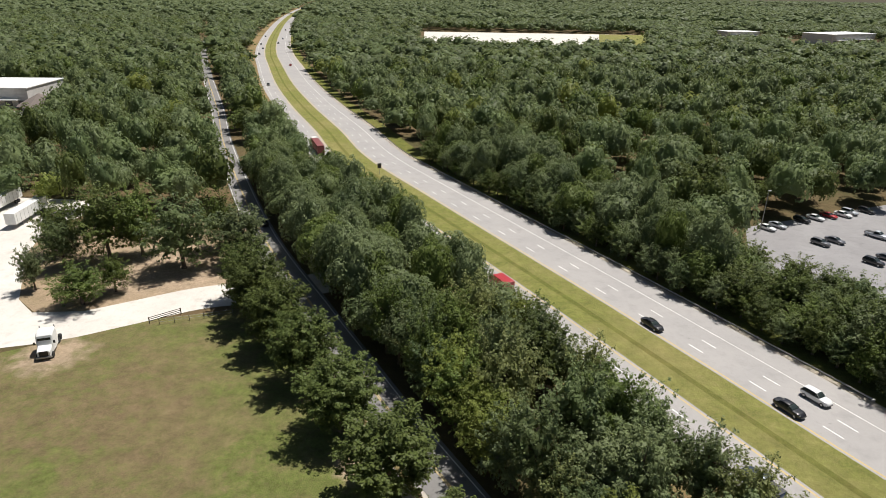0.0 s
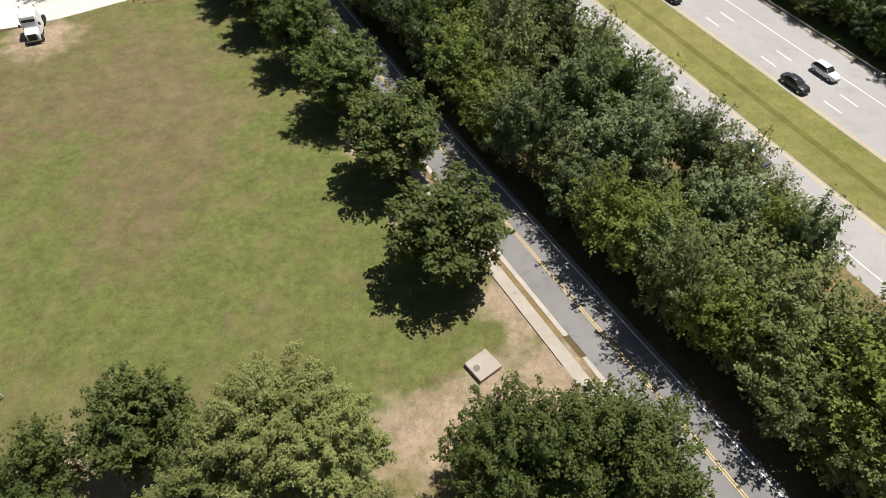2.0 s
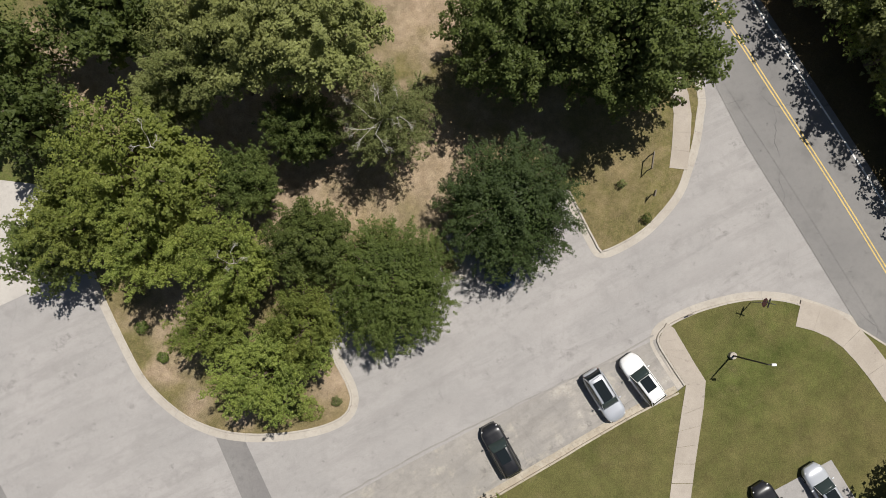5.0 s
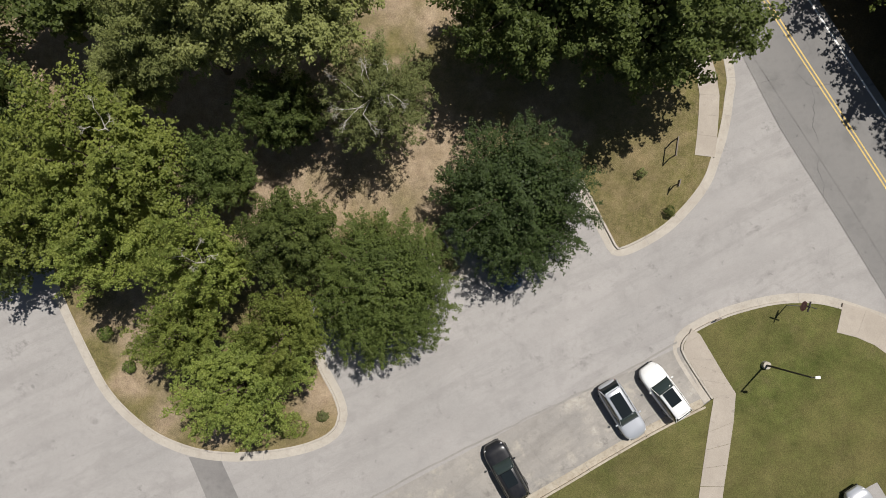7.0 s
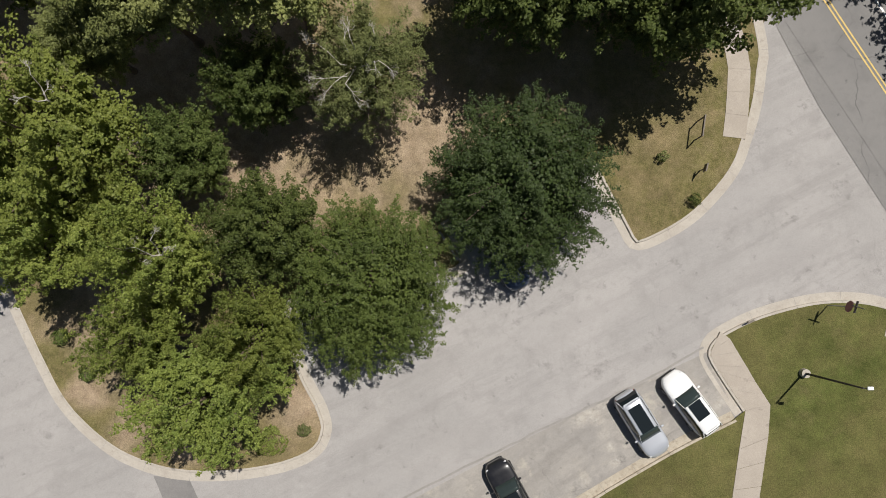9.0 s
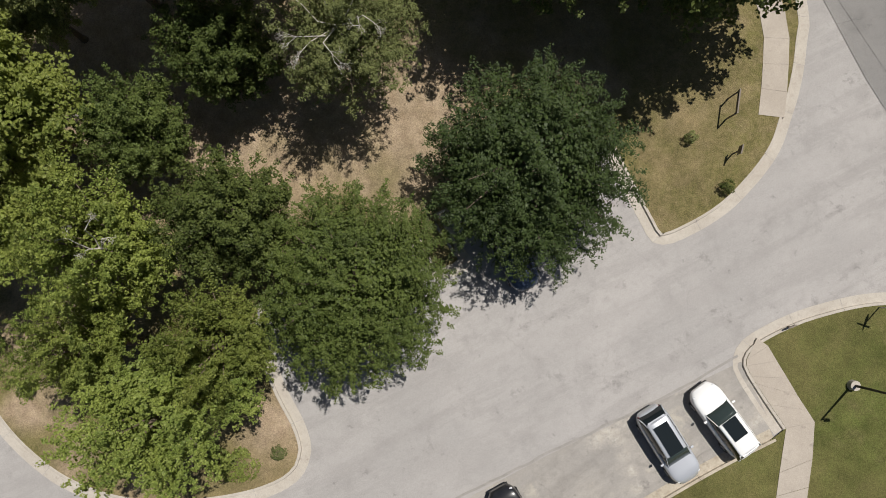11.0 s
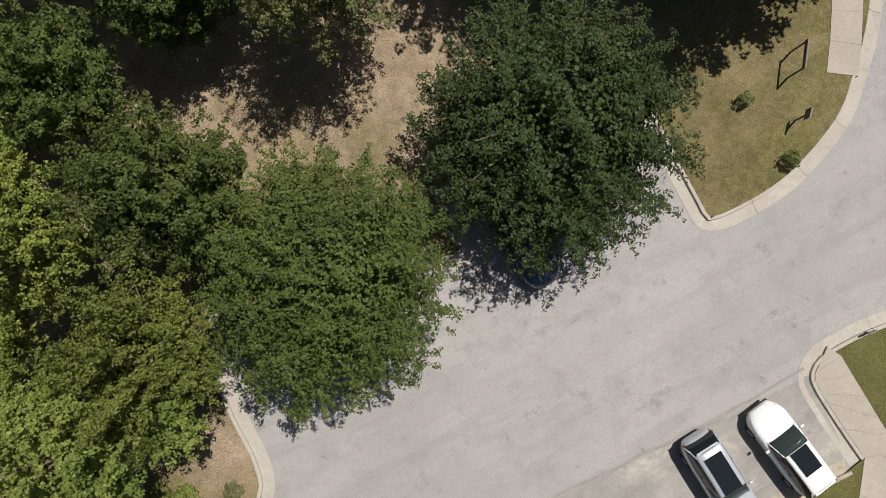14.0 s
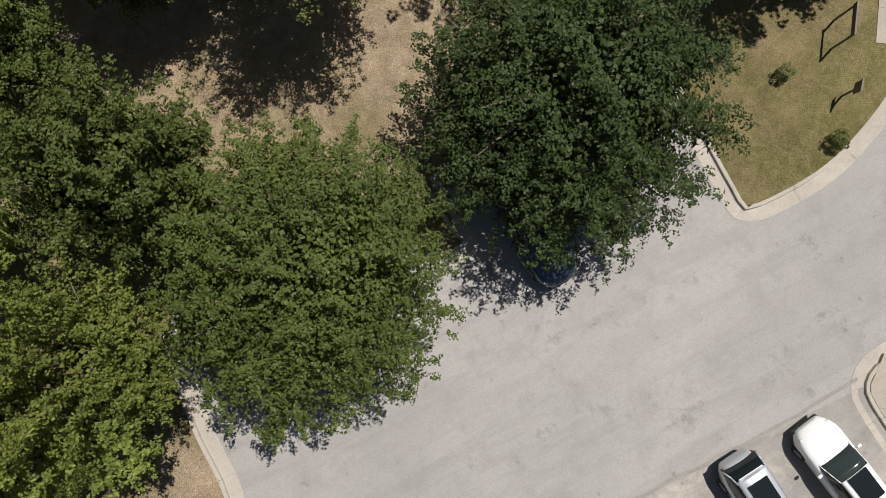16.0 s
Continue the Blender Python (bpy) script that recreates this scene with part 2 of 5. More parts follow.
def mesh_of(name, verts, faces, mats, smooth=False):
    """A mesh from arrays; faces all with the same number of corners, or a plain list."""
    me = bpy.data.meshes.new(name)
    if isinstance(faces, np.ndarray):
        n, k = faces.shape
        me.vertices.add(len(verts))
        me.vertices.foreach_set("co", np.asarray(verts, np.float32).ravel())
        me.loops.add(n * k)
        me.loops.foreach_set("vertex_index", faces.astype(np.int32).ravel())
        me.polygons.add(n)
        me.polygons.foreach_set("loop_start", np.arange(0, n * k, k, dtype=np.int32))
        me.polygons.foreach_set("loop_total", np.full(n, k, dtype=np.int32))
        me.update(calc_edges=True)
    else:
        me.from_pydata([tuple(v) for v in verts], [], faces)
        me.update()
    for m in mats if isinstance(mats, (list, tuple)) else [mats]:
        me.materials.append(m)
    if smooth:
        me.polygons.foreach_set("use_smooth", np.ones(len(me.polygons), dtype=bool))
    return me


def part(name, shape, material, parent=None, label="", smooth=False):
    """Links a bmesh or a mesh as one object under a thing or a part."""
    if isinstance(shape, bmesh.types.BMesh):
        me = bpy.data.meshes.new(name)
        shape.to_mesh(me)
        shape.free()
        if material:
            me.materials.append(material)
        if smooth:
            for p in me.polygons:
                p.use_smooth = True
    else:
        me = shape
    ob = new(name, me)
    if parent:
        ob.parent = parent
    if label:
        tagged(ob, label)
    return ob


def thing(name, label, category, m=None, group="", kind=""):
    ob = tagged(new(name), label, category, group, kind)
    if m:
        ob.matrix_basis = m
    return ob


def box(sx, sy, sz, x=0, y=0, z=0, bevel=0.0, bm=None, m=None, cuts=2):
    """A box with its base at z, added to bm."""
    one = bmesh.new()
    bmesh.ops.create_cube(one, size=1, matrix=Matrix.Translation((x, y, z + sz / 2)) @ Matrix.Diagonal((sx, sy, sz, 1)))
    if bevel:
        bmesh.ops.bevel(one, geom=one.edges[:], offset=bevel, segments=cuts, affect="EDGES", profile=0.5)
    if m:
        bmesh.ops.transform(one, matrix=m, verts=one.verts)
    return joined(bm, one)


def rod(r1, r2, a, b, bm=None, sides=10):
    """A tapered bar from a to b."""
    a, b = Vector(a), Vector(b)
    one = bmesh.new()
    turn = (b - a).to_track_quat("Z", "Y").to_matrix().to_4x4()
    bmesh.ops.create_cone(one, cap_ends=True, segments=sides, radius1=r1, radius2=r2, depth=(b - a).length, matrix=Matrix.Translation((a + b) / 2) @ turn)
    return joined(bm, one)


def joined(bm, one):
    if bm is None:
        return one
    me = bpy.data.meshes.new("scrap")
    one.to_mesh(me)
    one.free()
    bm.from_mesh(me)
    bpy.data.meshes.remove(me)
    return bm


def curve_through(points, step=2.0):
    """A smooth line through points of the plan, resampled."""
    p = np.array(points, float)
    p = np.vstack([2 * p[0] - p[1], p, 2 * p[-1] - p[-2]])
    out = []
    for i in range(1, len(p) - 2):
        n = max(2, int(np.linalg.norm(p[i + 1] - p[i]) / step))
        for s in np.arange(n) / n:
            a, b, c, d = p[i - 1 : i + 3]
            out.append(0.5 * (2 * b + (c - a) * s + (2 * a - 5 * b + 4 * c - d) * s**2 + (3 * b - a - 3 * c + d) * s**3))
    return np.vstack([out, p[-2]])


def sides_of(line):
    """Unit normals, to the right of the way along the line."""
    t = np.gradient(line, axis=0)
    t /= np.linalg.norm(t, axis=1)[:, None]
    return np.stack([t[:, 1], -t[:, 0]], 1)


def ribbon(line, a, b, z, material, name="ribbon", za=None):
    n = sides_of(line)
    left, right = line + n * a, line + n * b
    k = len(line)
    v = np.vstack([np.c_[left, np.full(k, z if za is None else za)], np.c_[right, np.full(k, z)]])
    i = np.arange(k - 1)
    f = np.stack([i, i + k, i + k + 1, i + 1], 1)
    return mesh_of(name, v, f, material)


def sheet(points, z, material, name="sheet", skirt=0.0, depth=0.0):
    """A flat patch of ground; with a skirt that slopes down outwards, or upright sides of a depth."""
    bm = bmesh.new()
    vs = [bm.verts.new((x, y, z)) for x, y in points]
    face = bm.faces.new(vs)
    if face.normal.z < 0 or sum(a.co.x * b.co.y - b.co.x * a.co.y for a, b in zip(vs, vs[1:] + vs[:1])) < 0:
        face.normal_flip()
        vs = vs[::-1]
    if skirt or depth:
        p = np.array([v.co[:2] for v in vs])
        t = np.roll(p, -1, 0) - np.roll(p, 1, 0)
        t /= np.linalg.norm(t, axis=1)[:, None]
        low = [bm.verts.new((q[0] + s[1] * skirt, q[1] - s[0] * skirt, z - (depth or z))) for q, s in zip(p, t)]
        for i in range(len(vs)):
            j = (i + 1) % len(vs)
            bm.faces.new((vs[i], low[i], low[j], vs[j]))
    bm.normal_update()
    bmesh.ops.triangulate(bm, faces=[face], ngon_method="EAR_CLIP")
    me = bpy.data.meshes.new(name)
    bm.to_mesh(me)
    bm.free()
    me.materials.append(material)
    return me


def structure(name, me, label, category):
    return tagged(new(name, me), label, category, kind="structure")


# ---- the ground ----
far = 5200.0
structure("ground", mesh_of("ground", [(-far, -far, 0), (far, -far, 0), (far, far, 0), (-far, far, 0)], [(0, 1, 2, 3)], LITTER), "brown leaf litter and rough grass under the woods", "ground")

# the highway: the inner edge of its far carriageway leads the rest
HW = curve_through([(190, -195), (112, -48), (74, 28), (58.2, 58), (46.3, 81.5), (34, 105.5), (26.2, 120.3), (-0.8, 170.5), (-26, 219), (-43, 266), (-66, 325), (-93, 402), (-122, 497), (-147, 582), (-176, 698), (-219, 897), (-272, 1165), (-330, 1500), (-420, 2100)], 4.0)
highway = structure("highway", ribbon(HW, -0.3, 14.0, 0.05, HIGHWAY), "pale grey concrete highway carriageway", "road")
highway_near = structure("highway_second", ribbon(HW, -19.0, -10.1, 0.05, HIGHWAY), "pale grey concrete highway carriageway beyond a grass median", "road")
structure("median", ribbon(HW, -10.1, -0.3, 0.07, MEDIAN), "yellow-green mown grass median strip between carriageways", "grass")
structure("verge_highway", ribbon(HW, 14.0, 15.2, 0.04, SHOULDER), "sandy shoulder beside the highway", "verge")
structure("verge_wood", ribbon(HW, 15.2, 21.0, 0.03, DITCH), "rough green grass between the highway and the wood", "verge")
structure("verge_highway_near", ribbon(HW, -27.0, -19.0, 0.04, PARK), "dry grass verge beside the highway", "verge")

structure("median_ditch", ribbon(HW, -6.0, -4.9, 0.085, DITCH), "darker unmown grass along the median ditch", "grass")

# the local road: its yellow line leads
LR = curve_through([(150, -205), (76, -72), (45, -16), (37.2, -2), (32.6, 6.4), (27.3, 15.6), (23.2, 22.7), (17.8, 31.6), (12.2, 41.1), (2.2, 58), (-6, 72.0), (-16.3, 91), (-23, 103.5), (-46, 148), (-83, 236.5), (-108.5, 306), (-160, 439), (-205, 560), (-260, 720)], 3.0)
road = structure("road", ribbon(LR, -3.1, 3.4, 0.06, ROAD), "grey two-lane asphalt road with faded lines", "road")
mouth = LR[(LR[:, 1] < 24) & (LR[:, 1] > -30)]
mouth_n = sides_of(mouth)
flare = np.interp(mouth[:, 1], [12, 24], [-4.4, -3.05])[:, None]
structure("road_apron", sheet([*map(tuple, mouth + mouth_n * flare), *map(tuple, (mouth + mouth_n * -2.95)[::-1])], 0.045, ROAD), "grey asphalt edge of the road at the street mouth", "road")
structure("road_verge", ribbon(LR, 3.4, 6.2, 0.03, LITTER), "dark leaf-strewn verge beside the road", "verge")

# the side street and its parking
street_edge = [(23.2, 18.5), (27.6, 9.3), (30.7, 4.1), (34.2, -2.2), (39.6, -11.3), (43, -19), (33, -30), (10, -60), (-60, -60), (-75, -20), (-60, 6), (-30, 5), (-9, 6), (0, 8), (14, 9), (20, 12)]
street = structure("side_street", sheet(street_edge, 0.02, STREET), "pale worn asphalt side street with parking bays", "road")
structure("parking_bay", sheet([(17.2, -5.6), (6, -10.6), (-12, -19.5), (-16, -27.5), (6.0, -16.4), (18.9, -9.6)], 0.03, BAY), "stained grey asphalt of the parking bay", "road")
SEAM_LINE = curve_through([(17.0, -5.3), (12.5, -7.6), (6, -10.5), (-2, -14.2), (-9, -17.8)], 0.4)
SEAM_LINE += np.array([(0.09 * noise.noise((x * 0.9, y, 1)), 0.09 * noise.noise((x * 0.9, y, 4))) for x, y in SEAM_LINE])
structure("seam", ribbon(SEAM_LINE, -0.07, 0.07, 0.036, SEAM), "dark stained seam between street and bay", "road")
structure("concrete_pad", sheet([(-58, -11), (-37.7, -2.0), (-32.2, 0.4), (-31, 8), (-58, 12)], 0.04, PAD), "pale concrete driveway pad", "pavement")
structure("patched_trench", sheet([(-18.95, -12.8), (-16.6, -13.05), (-10.6, -26), (-13.3, -26)], 0.026, PATCH), "darker asphalt patch across the street", "road")
structure("patched_corner", sheet([(-37.5, -14.6), (-36.1, -17.1), (-33, -24), (-44, -24)], 0.026, PATCH), "darker asphalt patch in the street", "road")

# raised verges behind kerbs
EDGE_N = curve_through([(15.1, 30.5), (17.8, 25.4), (21.2, 19.0), (22.2, 14.6), (22.0, 12.8), (21.74, 11.2), (21.26, 9.4), (20.8, 8.2), (20.3, 6.85), (19.6, 5.67), (18.6, 4.5), (17.36, 3.27), (16.15, 2.4), (14.95, 1.75), (13.75, 1.23), (13.04, 1.12), (12.55, 1.24), (12.25, 1.55), (12.0, 2.1), (11.3, 3.55), (9.9, 6.6)], 0.6)
EDGE_M = curve_through([(0.6, 3.0), (1.7, 1.2), (2.1, 0.5), (1.7, -0.1), (0.9, -0.45), (-0.2, -0.5), (-0.8, 0.2), (-1.5, 1.6)], 0.5)
EDGE_W = curve_through([(-10.0, -2.4), (-9.4, -4.3), (-8.96, -5.6), (-8.45, -6.8), (-7.7, -8.2), (-7.26, -9.5), (-7.28, -10.3), (-7.66, -11.25), (-8.55, -12.03), (-10.1, -12.65), (-12.05, -13.03), (-14.0, -13.2), (-16.0, -13.2), (-17.9, -12.98), (-19.6, -12.5), (-21.8, -11.45), (-24.05, -9.6), (-25.54, -7.8), (-26.6, -5.85), (-27.5, -4.05), (-28.2, -2.6), (-28.9, -1.0), (-30.6, 3.2), (-33, 8)], 0.6)
EDGE_S = curve_through([(46, -19), (40, -9.8), (37.0, -6.6), (35.7, -5.6), (33.9, -4.4), (32.1, -3.5), (29.7, -2.62), (28.0, -2.1), (26.1, -1.9), (24.1, -2.0), (22.2, -2.38), (20.6, -2.82), (19.2, -3.36), (18.2, -3.86), (17.42, -4.32), (16.93, -4.9), (16.68, -5.65), (16.86, -6.4), (17.29, -7.2), (18.0, -8.4), (18.85, -9.75)], 0.6)
EDGE_B = curve_through([(18.6, -9.4), (16.0, -10.6), (14.0, -11.6), (12.05, -12.65), (10.05, -13.75), (8.1, -14.85), (-4, -21.3), (-16, -27)], 0.9)
ROAD_KERB = (LR + sides_of(LR) * -3.02)[(LR[:, 1] > 32) & (LR[:, 1] < 98)][::-1]
BAND = 0.72


def inset(line, side, by=BAND - 0.04):
    moved = line + sides_of(line) * by * side
    gap = np.sqrt(((moved[:, None] - line[None]) ** 2).sum(2)).min(1)
    return [tuple(q) for q in moved[gap > 0.94 * by]]


north = inset(EDGE_N, 1) + [(8.9, 7.1), (0.2, 3.1), (1.0, 1.6), (1.3, 0.6), (0.8, 0.2), (-0.1, 0.1), (-1.3, 2.1), (-10.2, -1.9)] + inset(EDGE_W, 1)[1:] + [(-36, 17), (-24, 19.5), (-10, 21), (2, 23), (12, 29)]
SEAM_SPOTS = [(-33, 17.5, 1.5, 5.5), (-27, 18.8, 1.5, 5.5), (-20, 19.8, 1.0, 5), (-10, 21, 0.6, 4.5), (-3, 22.2, 1.5, 5.5), (2.5, 23.2, 2, 6), (7, 26.2, 2, 6), (12, 29, 2, 5)]
PARK_SPOTS = [(-0.8, 9.0, 2.5, 8), (-14, 10, 5, 12), (-22, -2, 1.0, 5), (3.5, 23.5, 1.0, 6), (-31, 16, 1, 5), (-20, 14, 1, 5), (-9.2, -8.6, 0.4, 2.6), (8, 11.5, 0.5, 4), (-23.6, -7.4, 0.2, 1.8), (-20.4, -10.0, 0.2, 2.0), (-17, -11.3, 0.2, 1.4), (-21.5, -6.5, 0.2, 2.0)] + SEAM_SPOTS
PARK_DIRT = turf("park_ground", (0.145, 0.138, 0.048), (0.265, 0.205, 0.115), (0.35, 0.265, 0.185), (0.38, 0.66), PARK_SPOTS, dry_spots=[(13.2, 5.6, 0.6, 3.2), (14.6, 8.4, 0.4, 2.4), (12.9, 2.9, 0.3, 1.5), (15.4, 5.4, 0.2, 1.6), (-26.4, -2.2, 0.3, 2.0)])
structure("park_ground", sheet(north, 0.14, PARK_DIRT, depth=0.13), "dry park grass with bare reddish earth under trees", "ground")
south = inset(EDGE_S, -1) + inset(EDGE_B, -1)[1:] + [(-10, -60), (40, -70), (70, -60)]
structure("lawn", sheet(south, 0.14, LAWN), "short green lawn with dry patches beside the street", "grass")

# the field, the gravel drive and the yard
ROW_SPOTS = [(9.0, 34.0, 0.9, 2.6), (6.4, 37.0, 1.4, 3.2), (-2, 48, 2, 4), (-10, 62, 1.5, 3.5), (6.3, 25.8, 1, 3.6), (-63, 87, 3, 7)] + SEAM_SPOTS
FIELD = turf("field_grass", (0.128, 0.156, 0.042), (0.205, 0.152, 0.088), (0.235, 0.18, 0.105), (0.49, 0.72), ROW_SPOTS, soil_more=0.0, dry_spots=[(-37, 56, 6, 12), (-35, 46, 3, 9), (-44, 80, 4, 11), (-40, 68, 5, 11), (-60, 76, 8, 20), (-66, 62, 6, 18), (-49, 70, 3, 10), (-31, 20, 1, 5)], strawy=0.3)
structure("field", sheet([(13.8, 30.9), (7.2, 41.8), (-2.3, 57.5), (-10.6, 72.0), (-20.8, 90.5), (-34, 104.6), (-52, 99), (-72, 87), (-150, 70), (-190, 20), (-120, -10), (-36, 6), (-30, 12), (-10, 18), (4, 16), (13, 20), (17.5, 25.5)], 0.035, FIELD), "wide mown field, green with brown dry patches", "grass")
DRIVE = curve_through([(-23, 116), (-34, 111.5), (-46, 108.2), (-58, 101), (-68, 95.5), (-85, 91), (-120, 82)], 3.0)
structure("gravel_drive", ribbon(DRIVE, -5.2, 4.6, 0.05, GRAVEL), "bright white gravel driveway to a yard", "road")
structure("gravel_yard", sheet([(-64, 102), (-74.5, 101), (-80, 106), (-92, 128), (-96, 142), (-92, 158), (-97, 166), (-150, 170), (-150, 80), (-90, 88), (-70, 93)], 0.04, GRAVEL), "bright white gravel yard with parked trailers", "yard")
GROVE = turf("grove_earth", (0.16, 0.155, 0.065), (0.34, 0.255, 0.17), (0.40, 0.30, 0.215), (0.25, 0.5), [(-62, 120, 10, 18), (-50, 115, 4, 10)])
structure("grove_ground", sheet([(-34, 114), (-47, 110.5), (-58, 104), (-64, 102), (-74, 101), (-80, 106), (-92, 128), (-96, 142), (-88, 150), (-44, 150)], 0.035, GROVE), "bare sandy earth with dry grass in a grove", "ground")
structure("car_park", sheet([(80, 152), (70, 128), (82, 104), (150, 90), (180, 190), (131, 173)], 0.05, CARPARK), "pale asphalt car park among the woods", "car park")

# ---- trees ----


def cards(at, facing, size, rng, wide=0.62, loose=0.5, corners=4):
    """Leaf blades: folded four-cornered faces at places, facing roughly a way."""
    n = len(at)
    f = facing + rng.normal(0, loose, (n, 3))
    f /= np.linalg.norm(f, axis=1)[:, None] + 1e-9
    u = np.cross(f, rng.normal(0, 1, (n, 3)))
    u /= np.linalg.norm(u, axis=1)[:, None] + 1e-9
    w = np.cross(f, u)
    s = (size * rng.uniform(0.65, 1.3, n))[:, None]
    if corners == 3:
        v = np.stack([at - u * s * 0.5 - w * s * wide * 0.3, at + u * s * 0.5 - w * s * wide * 0.3 - f * s * 0.1, at + w * s * wide * 0.55 + f * s * 0.08], 1)
        return v.reshape(-1, 3), np.arange(3 * n).reshape(n, 3)
    v = np.stack([at - u * s * 0.5, at + w * s * wide * 0.5 + f * s * 0.1, at + u * s * 0.5 - f * s * 0.12, at - w * s * wide * 0.5 + f * s * 0.1], 1)
    return v.reshape(-1, 3), np.arange(4 * n).reshape(n, 4)


def dome(rng, boughs, leaves, size, spread, radius=5.0, half=4.0, middle=6.0, lumps=7, inner=0.3, low=1.6, shaggy=0.3, up=0.35, wide=0.62, loose=0.5, core=0, core_size=1.2, lift=0.6, corners=4, core_reach=0.58, calm=0.0):
    """A crown 10 m high and 10 m wide: domed boughs of leaves on an uneven, lobed outline, with gaps between them."""
    i = np.arange(boughs) + 0.5
    rise = 1 - low * i / boughs
    turn = np.pi * (1 + 5**0.5) * i + rng.uniform(-0.5, 0.5, boughs)
    d = np.stack([np.cos(turn) * np.sqrt(1 - rise**2), np.sin(turn) * np.sqrt(1 - rise**2), rise], 1) + rng.normal(0, 0.1, (boughs, 3))
    d /= np.linalg.norm(d, axis=1)[:, None]
    lobes = rng.normal(0, 1, (lumps, 3))
    lobes[:, 2] = np.abs(lobes[:, 2]) * 0.9 - 0.2
    lobes /= np.linalg.norm(lobes, axis=1)[:, None]
    near = np.max(d @ lobes.T, axis=1)
    reach = 0.66 + 0.2 * np.clip((near - 0.5) / 0.45, 0, 1) + rng.normal(0, 0.05, boughs)
    reach = np.where(rng.random(boughs) < inner, reach * rng.uniform(0.55, 0.85, boughs), reach)
    c = d * reach[:, None] * (radius, radius, half)
    c[:, 2] += middle
    way = d * (1, 1, 0.8) + (0, 0, up)
    way /= np.linalg.norm(way, axis=1)[:, None]
    q = rng.normal(0, 1, (boughs, leaves, 3)) + way[:, None] * 1.25
    q /= np.linalg.norm(q, axis=2, keepdims=True)
    big = spread * rng.uniform(0.65, 1.35, (boughs, 1, 1))
    lobed = 1 + 0.22 * np.sin(q[..., :1] * 5 + 3 * c[:, None, :1]) * np.cos(q[..., 1:2] * 6 + c[:, None, 1:2])
    off = q * big * lobed * (1 - shaggy * rng.random((boughs, leaves, 1)) ** 2)
    off -= (off * way[:, None]).sum(2, keepdims=True) * way[:, None] * 0.3
    off *= 1 + 0.5 * rng.random((boughs, leaves, 1)) ** 9
    face = q * (1 - calm) + way[:, None] * (0.5 + calm) + np.array((0.27, 0.28, 0.92)) * lift
    v, f = cards((c[:, None] + off).reshape(-1, 3), face.reshape(-1, 3), size, rng, wide, loose, corners)
    if core:
        e = rng.normal(0, 1, (core, 3))
        e /= np.linalg.norm(e, axis=1)[:, None]
        e[:, 2] = np.maximum(e[:, 2], -0.7)
        v2, f2 = cards(e * (radius, radius, half) * rng.uniform(0.25, core_reach, (core, 1)) + (0, 0, middle), e, core_size, rng, 0.95, 0.4, corners)
        v, f = np.vstack([v, v2]), np.vstack([f, f2 + len(v)])
    return v, f, c


